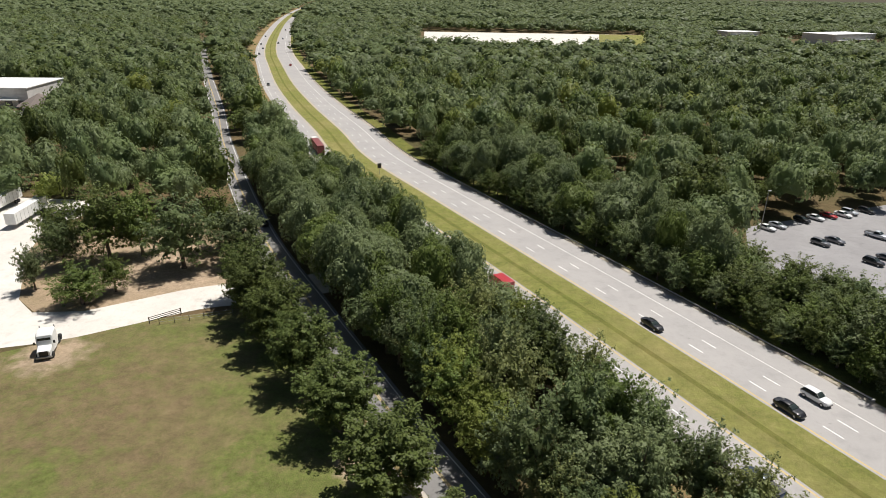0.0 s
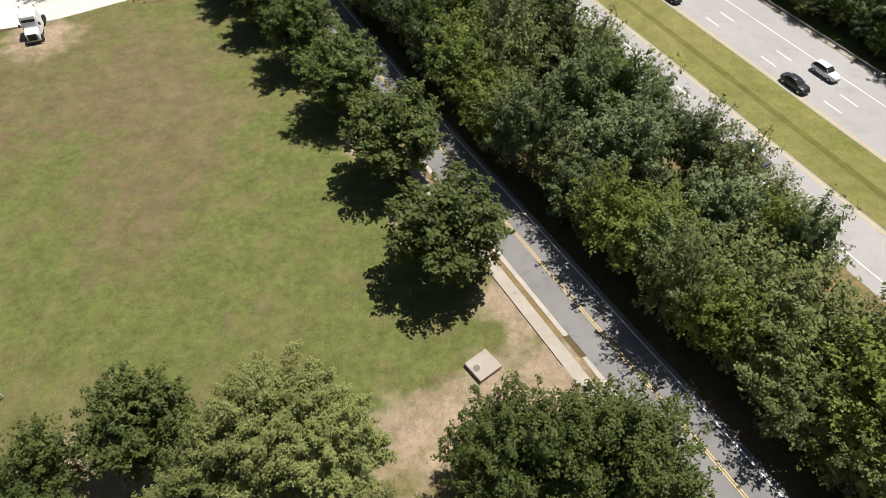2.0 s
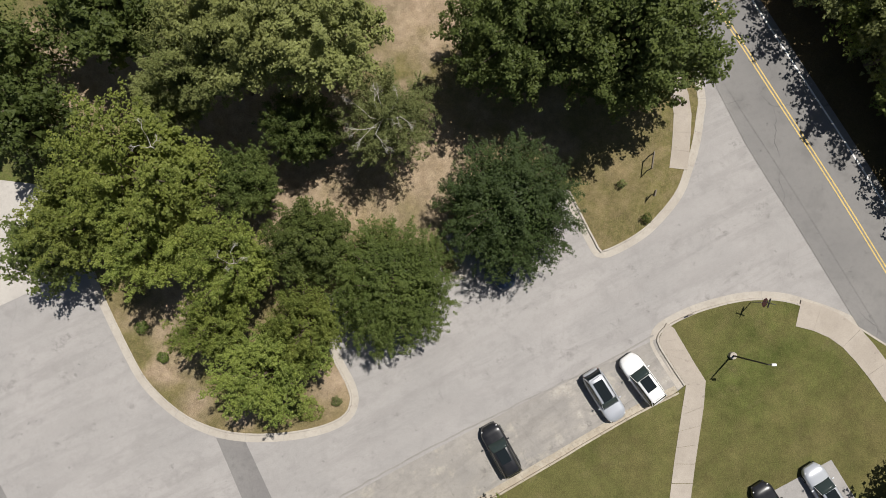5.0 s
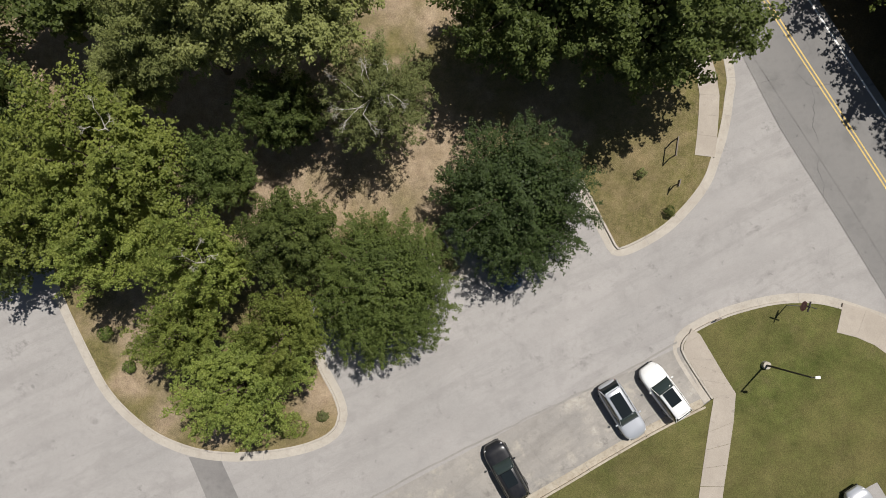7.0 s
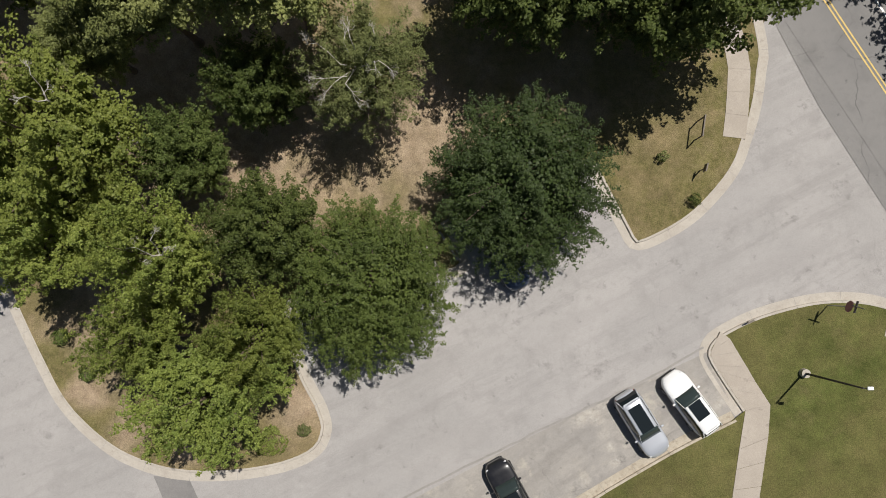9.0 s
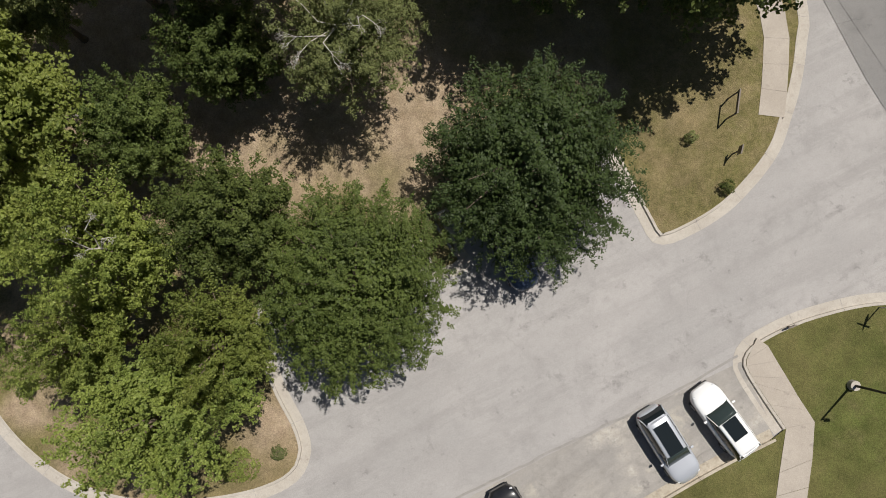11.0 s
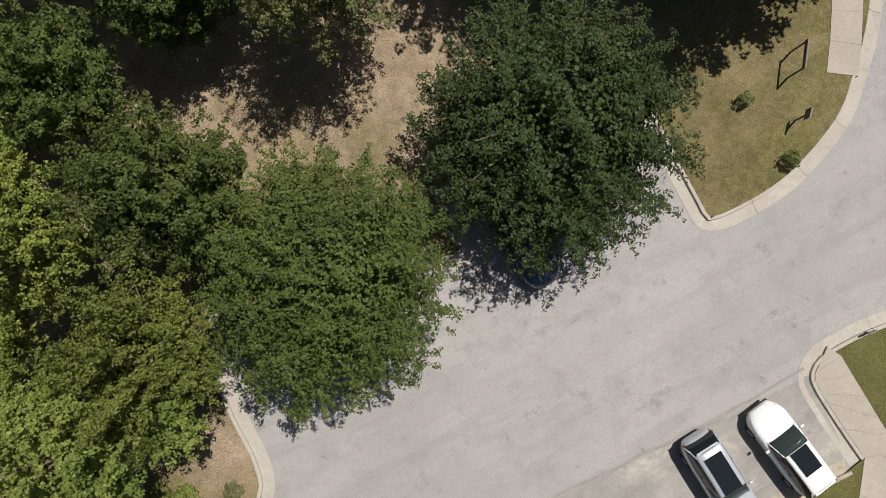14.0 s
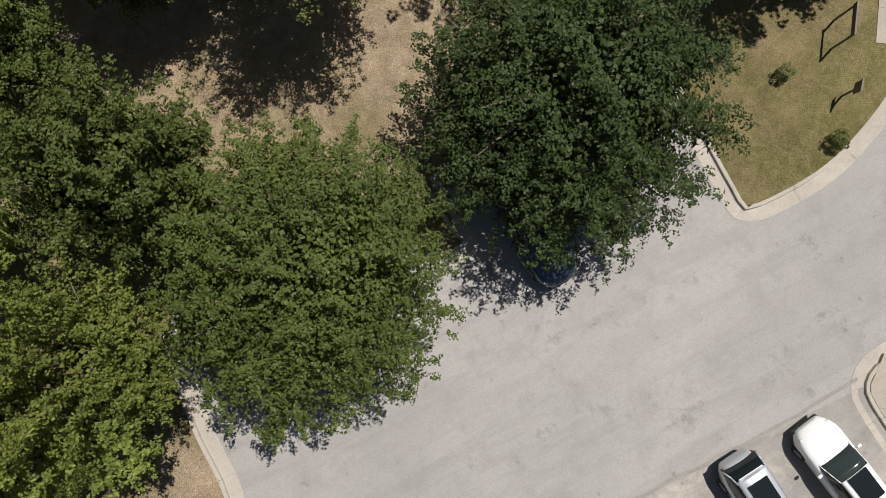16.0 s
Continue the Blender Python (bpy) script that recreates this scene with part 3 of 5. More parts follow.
def crown(rng, boughs, twigs, tufts, leaves, size, radius=5.0, half=4.2, middle=5.6, low=1.5, lumps=7, uneven=0.16, inner=0.25, fan=1.5, clump=0.17, rise_by=0.15, droop=0.1, lift=0.8, wide=0.62, loose=0.4, corners=4, core=0, core_size=0.5, core_reach=0.66, bare=0.4):
    """A crown 10 m high and 10 m wide: boughs that carry flat fans of twigs, and tufts of leaves along the twigs."""
    i = np.arange(boughs) + 0.5
    rise = 1 - low * i / boughs
    turn = np.pi * (1 + 5**0.5) * i + rng.uniform(-0.6, 0.6, boughs)
    d = np.stack([np.cos(turn) * np.sqrt(1 - rise**2), np.sin(turn) * np.sqrt(1 - rise**2), rise], 1) + rng.normal(0, 0.1, (boughs, 3))
    d /= np.linalg.norm(d, axis=1)[:, None]
    lobes = rng.normal(0, 1, (lumps, 3))
    lobes[:, 2] = np.abs(lobes[:, 2]) * 0.9 - 0.2
    lobes /= np.linalg.norm(lobes, axis=1)[:, None]
    near = np.clip((np.max(d @ lobes.T, axis=1) - 0.5) / 0.45, 0, 1)
    reach = 0.98 - uneven + uneven * near + rng.normal(0, min(0.05, uneven * 0.4), boughs)
    reach = np.where(rng.random(boughs) < inner, reach * rng.uniform(0.55, 0.85, boughs), reach)
    tip = d * reach[:, None] * (radius, radius, half) + (0, 0, middle)
    root = np.stack([tip[:, 0] * 0.12, tip[:, 1] * 0.12, middle - half * 0.35 + (tip[:, 2] - middle) * 0.35], 1)
    way = tip - root + (0, 0, 0.4)
    way /= np.linalg.norm(way, axis=1)[:, None]
    side = np.cross(way, (0, 0, 1.0)) + rng.normal(0, 0.25, (boughs, 3))
    side /= np.linalg.norm(side, axis=1)[:, None]
    along = np.linspace(bare, 1.0, twigs)[None, :, None] + rng.uniform(-0.03, 0.03, (boughs, twigs, 1))
    start_at = root[:, None] + (tip - root)[:, None] * along
    start_at[..., 2] += 0.35 * np.sin(np.pi * along[..., 0])
    swing = np.where(np.arange(twigs) % 2 == 0, 1.0, -1.0)[None, :, None] * (1.0 - 0.75 * np.clip((along - 0.8) / 0.2, 0, 1))
    aim = way[:, None] * 0.75 + side[:, None] * swing + rng.normal(0, 0.28, (boughs, twigs, 3)) + (0, 0, rise_by)
    aim /= np.linalg.norm(aim, axis=2, keepdims=True)
    length = fan * (1.35 - 0.8 * along) * rng.uniform(0.6, 1.25, (boughs, twigs, 1))
    u = np.linspace(0.15, 1.0, tufts)[None, None, :, None]
    at = start_at[:, :, None] + aim[:, :, None] * length[:, :, None] * u + rng.normal(0, 0.06, (boughs, twigs, tufts, 3))
    at[..., 2] -= droop * u[..., 0] ** 2 * length
    q = rng.normal(0, 1, (boughs, twigs, tufts, leaves, 3))
    q /= np.linalg.norm(q, axis=4, keepdims=True)
    p = at[..., None, :] + q * clump * rng.uniform(0.5, 1.2, (boughs, twigs, tufts, leaves, 1)) * (1, 1, 0.7)
    face = q * 0.7 + way[:, None, None, None] * 0.35 + np.array((0.2, 0.2, 0.95)) * lift
    v, f = cards(p.reshape(-1, 3), face.reshape(-1, 3), size, rng, wide, loose, corners)
    if core:
        e = rng.normal(0, 1, (core, 3))
        e /= np.linalg.norm(e, axis=1)[:, None]
        e[:, 2] = np.maximum(e[:, 2], -0.7)
        v2, f2 = cards(e * (radius, radius, half) * rng.uniform(0.25, core_reach, (core, 1)) + (0, 0, middle), e, core_size, rng, 0.95, 0.4, corners)
        v, f = np.vstack([v, v2]), np.vstack([f, f2 + len(v)])
    return v, f, tip


def limbs(rng, tips, n, fork=3.0, thick=0.28):
    """A tapered, slightly bent trunk with limbs to some of the clumps."""
    bm = bmesh.new()
    bend = rng.normal(0, 0.12, 2)
    base, knee, top = Vector((0, 0, 0)), Vector((bend[0], bend[1], fork)), Vector((bend[0] * 2.5, bend[1] * 2.5, 7.2))
    rod(thick * 1.5, thick * 1.05, base, Vector((0, 0, 0.5)), bm, 9)
    rod(thick * 1.05, thick * 0.85, Vector((0, 0, 0.45)), knee, bm, 9)
    rod(thick * 0.85, thick * 0.25, knee, top, bm, 8)
    for c in tips[rng.choice(len(tips), n, replace=False)]:
        s = rng.uniform(0.0, 0.75)
        a = knee.lerp(top, s)
        b = a.lerp(Vector(c), 0.82)
        mid = a.lerp(b, 0.5) + Vector((0, 0, rng.uniform(-0.3, 0.25)))
        rod(thick * 0.42 * (1 - 0.4 * s), thick * 0.24, a, mid, bm, 6)
        rod(thick * 0.24, thick * 0.07, mid, b, bm, 5)
    return bm


KINDS = {}
MID = dict(wide=0.95, core=300, core_size=0.9, low=1.85, half=4.9, middle=5.1, corners=3, clump=0.36, fan=1.6, droop=0.25, lift=1.1)
TREE_SORTS = {
    # sort: boughs, twigs, tufts, leaves, leaf size, leaf colour, other crown settings
    "hero_oak": (135, 8, 4, 10, 0.18, OAK, dict(fan=1.15, clump=0.21, uneven=0.15, low=1.8, half=4.3, middle=5.4, radius=4.7, core=4000, core_size=0.25, core_reach=0.78, lift=1.2)),
    "hero_elm": (340, 10, 5, 6, 0.118, ELM, dict(fan=0.6, clump=0.12, uneven=0.05, inner=0.2, lumps=20, droop=0.45, low=1.85, rise_by=0.0, core=14000, core_size=0.16, core_reach=0.9, half=4.5, middle=5.1, wide=0.5, lift=1.1)),
    "hero_round": (300, 11, 5, 6, 0.118, HOLLY, dict(fan=0.78, clump=0.115, uneven=0.1, inner=0.28, lumps=15, droop=0.35, low=1.85, rise_by=0.05, core=14000, core_size=0.16, core_reach=0.84, half=4.5, middle=5.1, wide=0.5, lift=1.1)),
    "hero_maple": (72, 12, 5, 9, 0.16, MAPLE, dict(fan=1.55, clump=0.15, uneven=0.42, inner=0.3, lumps=7, rise_by=0.3, core=1500, core_size=0.24, core_reach=0.45, lift=1.4, low=1.5, radius=5.2)),
    "hero_pine": (150, 7, 3, 15, 0.19, PINE, dict(fan=0.85, clump=0.27, uneven=0.14, inner=0.34, lumps=8, rise_by=0.35, core=2500, core_size=0.3, core_reach=0.66, wide=0.55, lift=2.0, loose=0.4, low=1.3, half=3.2, middle=6.4)),
    "hero_grey": (120, 9, 4, 9, 0.13, DULL, dict(fan=1.2, clump=0.17, uneven=0.18, inner=0.35, core=3000, core_size=0.2, core_reach=0.6, lift=1.4)),
    "row_oak": (110, 7, 3, 7, 0.27, OAK, dict(fan=1.25, clump=0.28, uneven=0.15, low=1.8, half=4.4, middle=5.4, radius=4.7, core=700, core_size=0.6, core_reach=0.78, lift=1.2, corners=3, wide=0.9)),
    "dark_oak": (56, 7, 3, 4, 0.36, OAK, dict(lumps=7, **MID)),
    "green_elm": (56, 7, 3, 4, 0.34, ELM, dict(lumps=8, **MID)),
    "bright_maple": (50, 8, 3, 4, 0.33, MAPLE, dict(lumps=6, uneven=0.25, **MID)),
    "dull_pine": (56, 7, 3, 4, 0.36, DARK_PINE, dict(lumps=8, rise_by=0.4, radius=4.6, **MID)),
    "grey_wood": (54, 7, 3, 4, 0.33, DULL, dict(lumps=7, uneven=0.25, **MID)),
    "mixed_wood": (56, 7, 3, 4, 0.36, WOOD, dict(lumps=7, **MID)),
}


def plant(sort, x, y, top, r, label, z=0.0, spin=None, group=""):
    """A tree of a sort with its trunk at a place, so high and with so wide a crown."""
    m = Matrix.Translation((x, y, z)) @ Matrix.Rotation(random.uniform(0, 6.28) if spin is None else spin, 4, "Z") @ Matrix.Diagonal((r / 5, r / 5, top / 10, 1))
    if sort not in KINDS:
        rng = np.random.default_rng(11 + len(KINDS))
        boughs, twigs, tufts, leaves, size, mat, more = TREE_SORTS[sort]
        v, f, tips = crown(rng, boughs, twigs, tufts, leaves, size, **more)
        tree = thing("tree", label, "tree", m, group)
        part("trunk", limbs(rng, tips, 44 if sort.startswith("hero") else 9), BARK, tree, "grey-brown bark trunk with limbs", True)
        part("crown", mesh_of("crown", v, f, mat), None, tree)
        KINDS[sort] = tree
        return tree
    first = KINDS[sort].scale
    tree = copy_thing(KINDS[sort], m @ Matrix.Diagonal((1 / first[0], 1 / first[1], 1 / first[2], 1)))
    return tagged(tree, label, "tree", group)


SOLO = [
    ("hero_round", 5.2, 5.05, 8.3, 5.6, "dense dark green round-crowned tree beside the parking bay"),
    ("hero_elm", -4.2, -0.8, 8.0, 5.25, "dense mid-green round-crowned tree overhanging the street"),
    ("hero_oak", 5.9, 17.5, 14.2, 5.8, "broad dark green oak on dry park grass"),
    ("hero_oak", 13.9, 16.6, 15.6, 6.7, "large dark green oak beside the sidewalk"),
    ("hero_maple", -14.8, 1.2, 12.0, 4.0, "yellow-green broadleaf tree with dead branches inside"),
    ("hero_oak", -10.2, 2.6, 9.5, 3.6, "dark green broadleaf tree among paler crowns"),
    ("hero_maple", -12.9, -6.3, 11.0, 4.2, "yellow-green broadleaf tree on the kerbed peninsula"),
    ("hero_maple", -16.6, -3.6, 10.2, 3.2, "yellow-green broadleaf tree over dry grass"),
    ("hero_maple", -9.8, -3.4, 10.6, 3.4, "yellow-green broadleaf tree leaning over the kerb"),
    ("hero_maple", -20.6, 7.6, 13.5, 6.5, "tall yellow-green broadleaf tree in the park"),
    ("hero_maple", -26.6, 5.2, 11.0, 4.6, "dense green tree beside the concrete pad"),
    ("hero_oak", -15.0, 7.4, 8.2, 3.0, "green broadleaf tree reaching over bare earth"),
    ("hero_oak", -10.6, 11.4, 8.5, 3.2, "dark understorey tree in the shade of pines"),
    ("hero_pine", -20.2, 14.0, 8.5, 3.0, "small fine-needled grey-green tree at the field edge"),
    ("hero_pine", -12.4, 18.3, 16.4, 5.9, "tall pine with pale grey-green needle clumps"),
    ("hero_pine", -15.8, 15.8, 14.0, 4.3, "pine with pale grey-green needle clumps"),
    ("hero_pine", -8.2, 16.6, 15.2, 4.8, "pine with pale grey-green needle clumps"),
    ("hero_maple", -21.8, 2.4, 11.5, 3.8, "yellow-green broadleaf tree over bare earth"),
    ("row_oak", -24.8, 20.7, 11.5, 4.9, "dark green oak at the edge of the field"),
    ("hero_grey", -3.8, 11.6, 11.0, 3.8, "sparse grey-green tree with bleached dead branches"),
    ("dark_oak", -32.5, 18.0, 10.0, 3.3, "dark green glossy-leaved tree"),
    ("dark_oak", -31.2, 12.3, 10.0, 3.7, "dark green glossy-leaved tree"),
    ("dark_oak", -36.5, 15, 9.5, 3.6, "dark green glossy-leaved tree"),
    ("dark_oak", -29.7, 2.6, 9.0, 3.4, "dark green glossy-leaved tree beside the pad"),
]
for sort, x, y, top, r, label in SOLO:
    plant(sort, x, y, top, r, label, 0.1)
ROW = [(-32.3, 99.5, 13.5, 6.4), (-26.6, 90.5, 13.2, 6.0), (-20.2, 80.6, 12.6, 6.0), (-13.0, 69.0, 12.2, 6.2), (-5.4, 57.0, 12.4, 6.6), (1.0, 42.1, 12.2, 6.9), (-36.5, 107.5, 13, 5.6)]
for x, y, top, r in ROW:
    plant("row_oak", x, y, top, r, "full green oak in a row along the field", group="row of oaks along the road")
GROVE_TREES = [(-67.0, 104.5, 8.5, 5.4), (-63.4, 110.0, 8, 3.5), (-54.4, 121.5, 17, 7.6), (-42.5, 125, 14, 6.8), (-72.0, 125.5, 18, 7.2), (-66, 128, 17, 6.0), (-79.5, 121, 12, 4.6), (-79.5, 110.5, 10, 3.0), (-84, 128, 13, 5), (-50, 133, 15, 5)]
for n, (x, y, top, r) in enumerate(GROVE_TREES):
    plant(("dark_oak", "green_elm", "mixed_wood", "dull_pine")[n % 4] if n > 1 else "green_elm", x, y, top, r, "green tree in a sandy grove", group="grove by the yard")
plant("dark_oak", 36.5, -19.5, 9, 4.6, "dark green tree beside a parking bay", 0.1)
plant("bright_maple", 3.2, -19.6, 6, 2.6, "green street tree behind the kerb", 0.1)
plant("dark_oak", -1.5, -21.2, 6, 2.6, "green street tree behind the kerb", 0.1)


def offset_of(line, n, p):
    """How far right of a line the points of the plan lie, and which of its points is nearest."""
    d2 = ((p[:, None] - line[None]) ** 2).sum(2)
    k = d2.argmin(1)
    return ((p - line[k]) * n[k]).sum(1), k


def inside(p, poly):
    poly = np.array(poly, float)
    hit = np.zeros(len(p), bool)
    for a, b in zip(poly, np.roll(poly, -1, 0)):
        cross = (a[1] > p[:, 1]) != (b[1] > p[:, 1])
        hit ^= cross & (p[:, 0] < (b[0] - a[0]) * (p[:, 1] - a[1]) / (b[1] - a[1] + 1e-9) + a[0])
    return hit


def scattered(x0, x1, y0, y1, gap, rng):
    gx, gy = np.meshgrid(np.arange(x0, x1, gap), np.arange(y0, y1, gap))
    p = np.stack([gx.ravel(), gy.ravel()], 1)
    p[:, 0] += (np.round(p[:, 1] / gap) % 2) * gap / 2
    return p + rng.uniform(-0.5, 0.5, p.shape) * gap


HW_COARSE, LR_COARSE = HW[::2], LR[::2]
HN, LN = sides_of(HW_COARSE), sides_of(LR_COARSE)
CLEAR = [
    [(66, 125), (70, 114), (77, 106), (82, 96), (150, 84), (182, 193), (131, 171.5), (79, 151)],
    [(-30, 650), (-32, 962), (306, 968), (205, 650)],
    [(325, 770), (395, 985), (480, 985), (385, 770)],
    [(375, 700), (455, 920), (610, 920), (485, 700)],
    [(-250, 245), (-250, 350), (-200, 350), (-180, 318), (-168, 290), (-156, 245)],
    [(-30, 118), (-46, 148), (-44, 150), (-88, 149), (-92, 157), (-160, 161), (-200, 20), (-120, -15), (-36, 0), (-33, 20)],
]


def wooded(p):
    h, _ = offset_of(HW_COARSE, HN, p)
    road_off, _ = offset_of(LR_COARSE, LN, p)
    east = h > 20.0
    belt = (h < -25.5) & (road_off > 7.5)
    west = (road_off < -6.0) & (p[:, 1] > 130)
    ok = east | belt | west
    for poly in CLEAR:
        ok &= ~inside(p, poly)
    return ok


rng = np.random.default_rng(5)
# the belt between road and highway, tree by tree
pts = scattered(-60, 75, -25, 190, 6.3, rng)
h, _ = offset_of(HW_COARSE, HN, pts)
ro, _ = offset_of(LR_COARSE, LN, pts)
belt = [(x, y, None) for x, y in pts[(h < np.where(pts[:, 1] < 60, -30.0, -28.5)) & (ro > 10.0)]]
edge_line = LR[(LR[:, 1] > -40) & (LR[:, 1] < 190)]
edge_n = sides_of(edge_line)
for k in range(0, len(edge_line) - 1):
    belt.append((*(edge_line[k] + edge_n[k] * (rng.uniform(6.2, 8.6) if edge_line[k][1] > 26 else rng.uniform(7.4, 9.0)) + rng.uniform(-0.8, 0.8, 2)), 0.6 if edge_line[k][1] > 26 else 0.0))
edge_line = HW[(HW[:, 1] > 50) & (HW[:, 1] < 190)]
edge_n = sides_of(edge_line)
for k in range(0, len(edge_line) - 1):
    p = edge_line[k] + edge_n[k] * rng.uniform(-27.5, -24.8)
    if offset_of(LR_COARSE, LN, p[None])[0][0] > 9:
        belt.append((*p, 0.45))
sorts = ["dull_pine", "grey_wood", "mixed_wood", "dull_pine", "green_elm", "bright_maple", "mixed_wood", "dark_oak"]
near_sorts = ["bright_maple", "green_elm", "grey_wood", "bright_maple", "grey_wood", "bright_maple", "mixed_wood", "green_elm"]
WORDS = {"dull_pine": "grey-green pine in the roadside belt", "grey_wood": "dull grey-green tree in the roadside belt", "mixed_wood": "green woodland tree in the roadside belt", "green_elm": "bright green broadleaf tree in the roadside belt", "bright_maple": "yellow-green broadleaf tree in the roadside belt", "dark_oak": "dark green oak in the roadside belt"}
crowd = []
for x, y, fixed in belt:
    if y > 92:
        crowd.append((x, y))
        continue
    n = noise.noise((x / 14, y / 14, 3.3))
    sort = (sorts if y > 44 else near_sorts)[int((n * 1.4 + 0.5 + rng.uniform(-0.22, 0.22)) * 8) % 8]
    edge = min(abs(offset_of(HW_COARSE, HN, np.array([[x, y]]))[0][0] + 25.5), 12) / 12 if fixed is None else fixed
    plant(sort, x, y, (9.5 + 5.5 * edge) * rng.uniform(0.72, 1.22), rng.uniform(4.3, 5.9) if fixed is None else rng.uniform(3.7, 4.9) if fixed != 0.45 else rng.uniform(3.2, 4.2), WORDS[sort], group="roadside belt")

# the front of the far wood, tree by tree
pts = scattered(-20, 150, 20, 215, 5.4, rng)
h, _ = offset_of(HW_COARSE, HN, pts)
front = pts[(h > 19.8) & (h < 40) & ~inside(pts, CLEAR[0])]
for x, y in front:
    if y < 40 or (y > 112 and not (y < 150 and x > 56)):
        crowd.append((x, y))
        continue
    sort = ("dark_oak", "mixed_wood", "dark_oak", "dull_pine", "green_elm")[int(rng.integers(5))]
    low_edge = y > 92 and x > 54
    plant(sort, x, y, rng.uniform(8.0, 10.5) if low_edge else rng.uniform(10.5, 14.0), rng.uniform(4.0, 5.2), WORDS[sort].replace("roadside belt", "wood beyond the highway"), group="front of the far wood")

edge_line = HW[(HW[:, 1] > 55) & (HW[:, 1] < 215)]
edge_n = sides_of(edge_line)
for k in range(len(edge_line) - 1):
    x, y = edge_line[k] + edge_n[k] * rng.uniform(17.4, 19.4)
    if not inside(np.array([[x, y]]), CLEAR[0])[0]:
        sort = ("dark_oak", "mixed_wood", "dull_pine", "green_elm")[int(rng.integers(4))]
        plant(sort, x, y, rng.uniform(6.0, 9.0), rng.uniform(2.9, 3.9), WORDS[sort].replace("roadside belt", "wood beyond the highway"), group="front of the far wood")


def wood(name, pts, variants, mat, label, wider=1.0, low=1.0):
    """Trees past counting, joined."""
    vs, fs, at = [], [], 0
    for x, y in pts:
        v, f = variants[int(rng.integers(len(variants)))]
        a, s, t = rng.uniform(0, 6.28), rng.uniform(0.72, 1.25) * wider, rng.uniform(0.72, 1.5) * low
        c, q = math.cos(a) * s, math.sin(a) * s
        w = np.stack([v[:, 0] * c - v[:, 1] * q + x, v[:, 0] * q + v[:, 1] * c + y, v[:, 2] * t], 1)
        vs.append(w)
        fs.append(f + at)
        at += len(w)
    return tagged(new(name, mesh_of(name, np.vstack(vs), np.vstack(fs), mat)), label, "trees", kind="stuff")


def billowed(seed, lobes, leaves, size, rings, spokes, radius=5.2, half=4.4, middle=5.6, foot=0.6, swell=(0.85, 1.6)):
    """A crown seen from afar: rounded boughs that swell out of one another, clad in leaf sprays."""
    g = np.random.default_rng(seed)
    i = np.arange(lobes) + 0.5
    rise = 1 - 1.45 * i / lobes
    turn = np.pi * (1 + 5**0.5) * i + g.uniform(-0.4, 0.4, lobes)
    d = np.stack([np.cos(turn) * np.sqrt(1 - rise**2), np.sin(turn) * np.sqrt(1 - rise**2), rise], 1)
    c = d * (radius * 0.76, radius * 0.76, half * 0.76) * g.uniform(0.8, 1.1, (lobes, 1))
    r = g.uniform(*swell, lobes) * radius / 5.2
    up = np.linspace(0, 1, rings + 1)
    tilt = np.repeat(up[1:] * 2.25, spokes)
    spin = (np.tile(np.arange(spokes), rings) + 0.5 * np.repeat(np.arange(rings) % 2, spokes)) * 2 * np.pi / spokes
    w = np.vstack([[(0, 0, 1)], np.stack([np.sin(tilt) * np.cos(spin), np.sin(tilt) * np.sin(spin), np.cos(tilt)], 1)])
    b = w @ c.T
    disc = b**2 - (c**2).sum(1)[None] + r[None] ** 2
    reach = np.where(disc > 0, b + np.sqrt(np.maximum(disc, 0)), 0).max(1)
    reach = np.maximum(reach, 0.5 * radius) * g.uniform(0.74, 0.86, len(w))
    v = w * reach[:, None]
    f = [(0, 1 + k, 1 + (k + 1) % spokes) for k in range(spokes)]
    for a in range(rings - 1):
        for k in range(spokes):
            p, q = 1 + a * spokes, 1 + (a + 1) * spokes
            n = (k + 1) % spokes
            f += [(p + k, q + k, q + n), (p + k, q + n, p + n)]
    pick = g.choice(lobes, leaves * 3, p=r**2 / (r**2).sum())
    q = g.normal(0, 1, (leaves * 3, 3)) + d[pick] * 0.9 + (0, 0, 0.35)
    q /= np.linalg.norm(q, axis=1)[:, None]
    at = c[pick] + q * (r[pick] * g.uniform(0.86, 1.12, leaves * 3))[:, None]
    clear = (np.linalg.norm(at[:, None] - c[None], axis=2) > 0.84 * r[None]).all(1)
    at, q = at[clear][:leaves], q[clear][:leaves]
    v2, f2 = cards(at, q + (0.1, 0.1, 0.35), size, g, 0.95, 0.3, 3)
    v = np.vstack([v, v2]) + (0, 0, middle)
    v[:, 2] = np.maximum(v[:, 2], foot)
    return v, np.vstack([np.array(f), f2 + len(w)])


medium = [billowed(s, 44, 1900, 0.42, 9, 14) for s in (31, 32, 33, 34, 35, 36)]
fine = [billowed(s, 36, 620, 0.6, 7, 11) for s in (1, 2, 3, 4, 8, 9, 10, 12)]
rough = [billowed(s, 24, 190, 1.0, 6, 9, swell=(1.0, 1.8)) for s in (5, 6, 7, 13, 14)]
coarse = [billowed(s, 12, 50, 1.7, 5, 7, swell=(1.3, 2.1)) for s in (15, 16, 17)]
speck = [billowed(s, 7, 10, 2.4, 3, 6, swell=(1.5, 2.4)) for s in (25, 26, 27)]
crowd = np.array(crowd)
share = rng.integers(0, 10, len(crowd))
wood("pine_woodland", crowd[share < 4], medium, DARK_PINE, "dense stand of grey-green pines beside the highway", 0.95, 1.1)
wood("roadside_woodland", crowd[(share > 3) & (share < 8)], medium, WOOD, "dense stand of mixed green trees beside the highway", 0.95, 1.1)
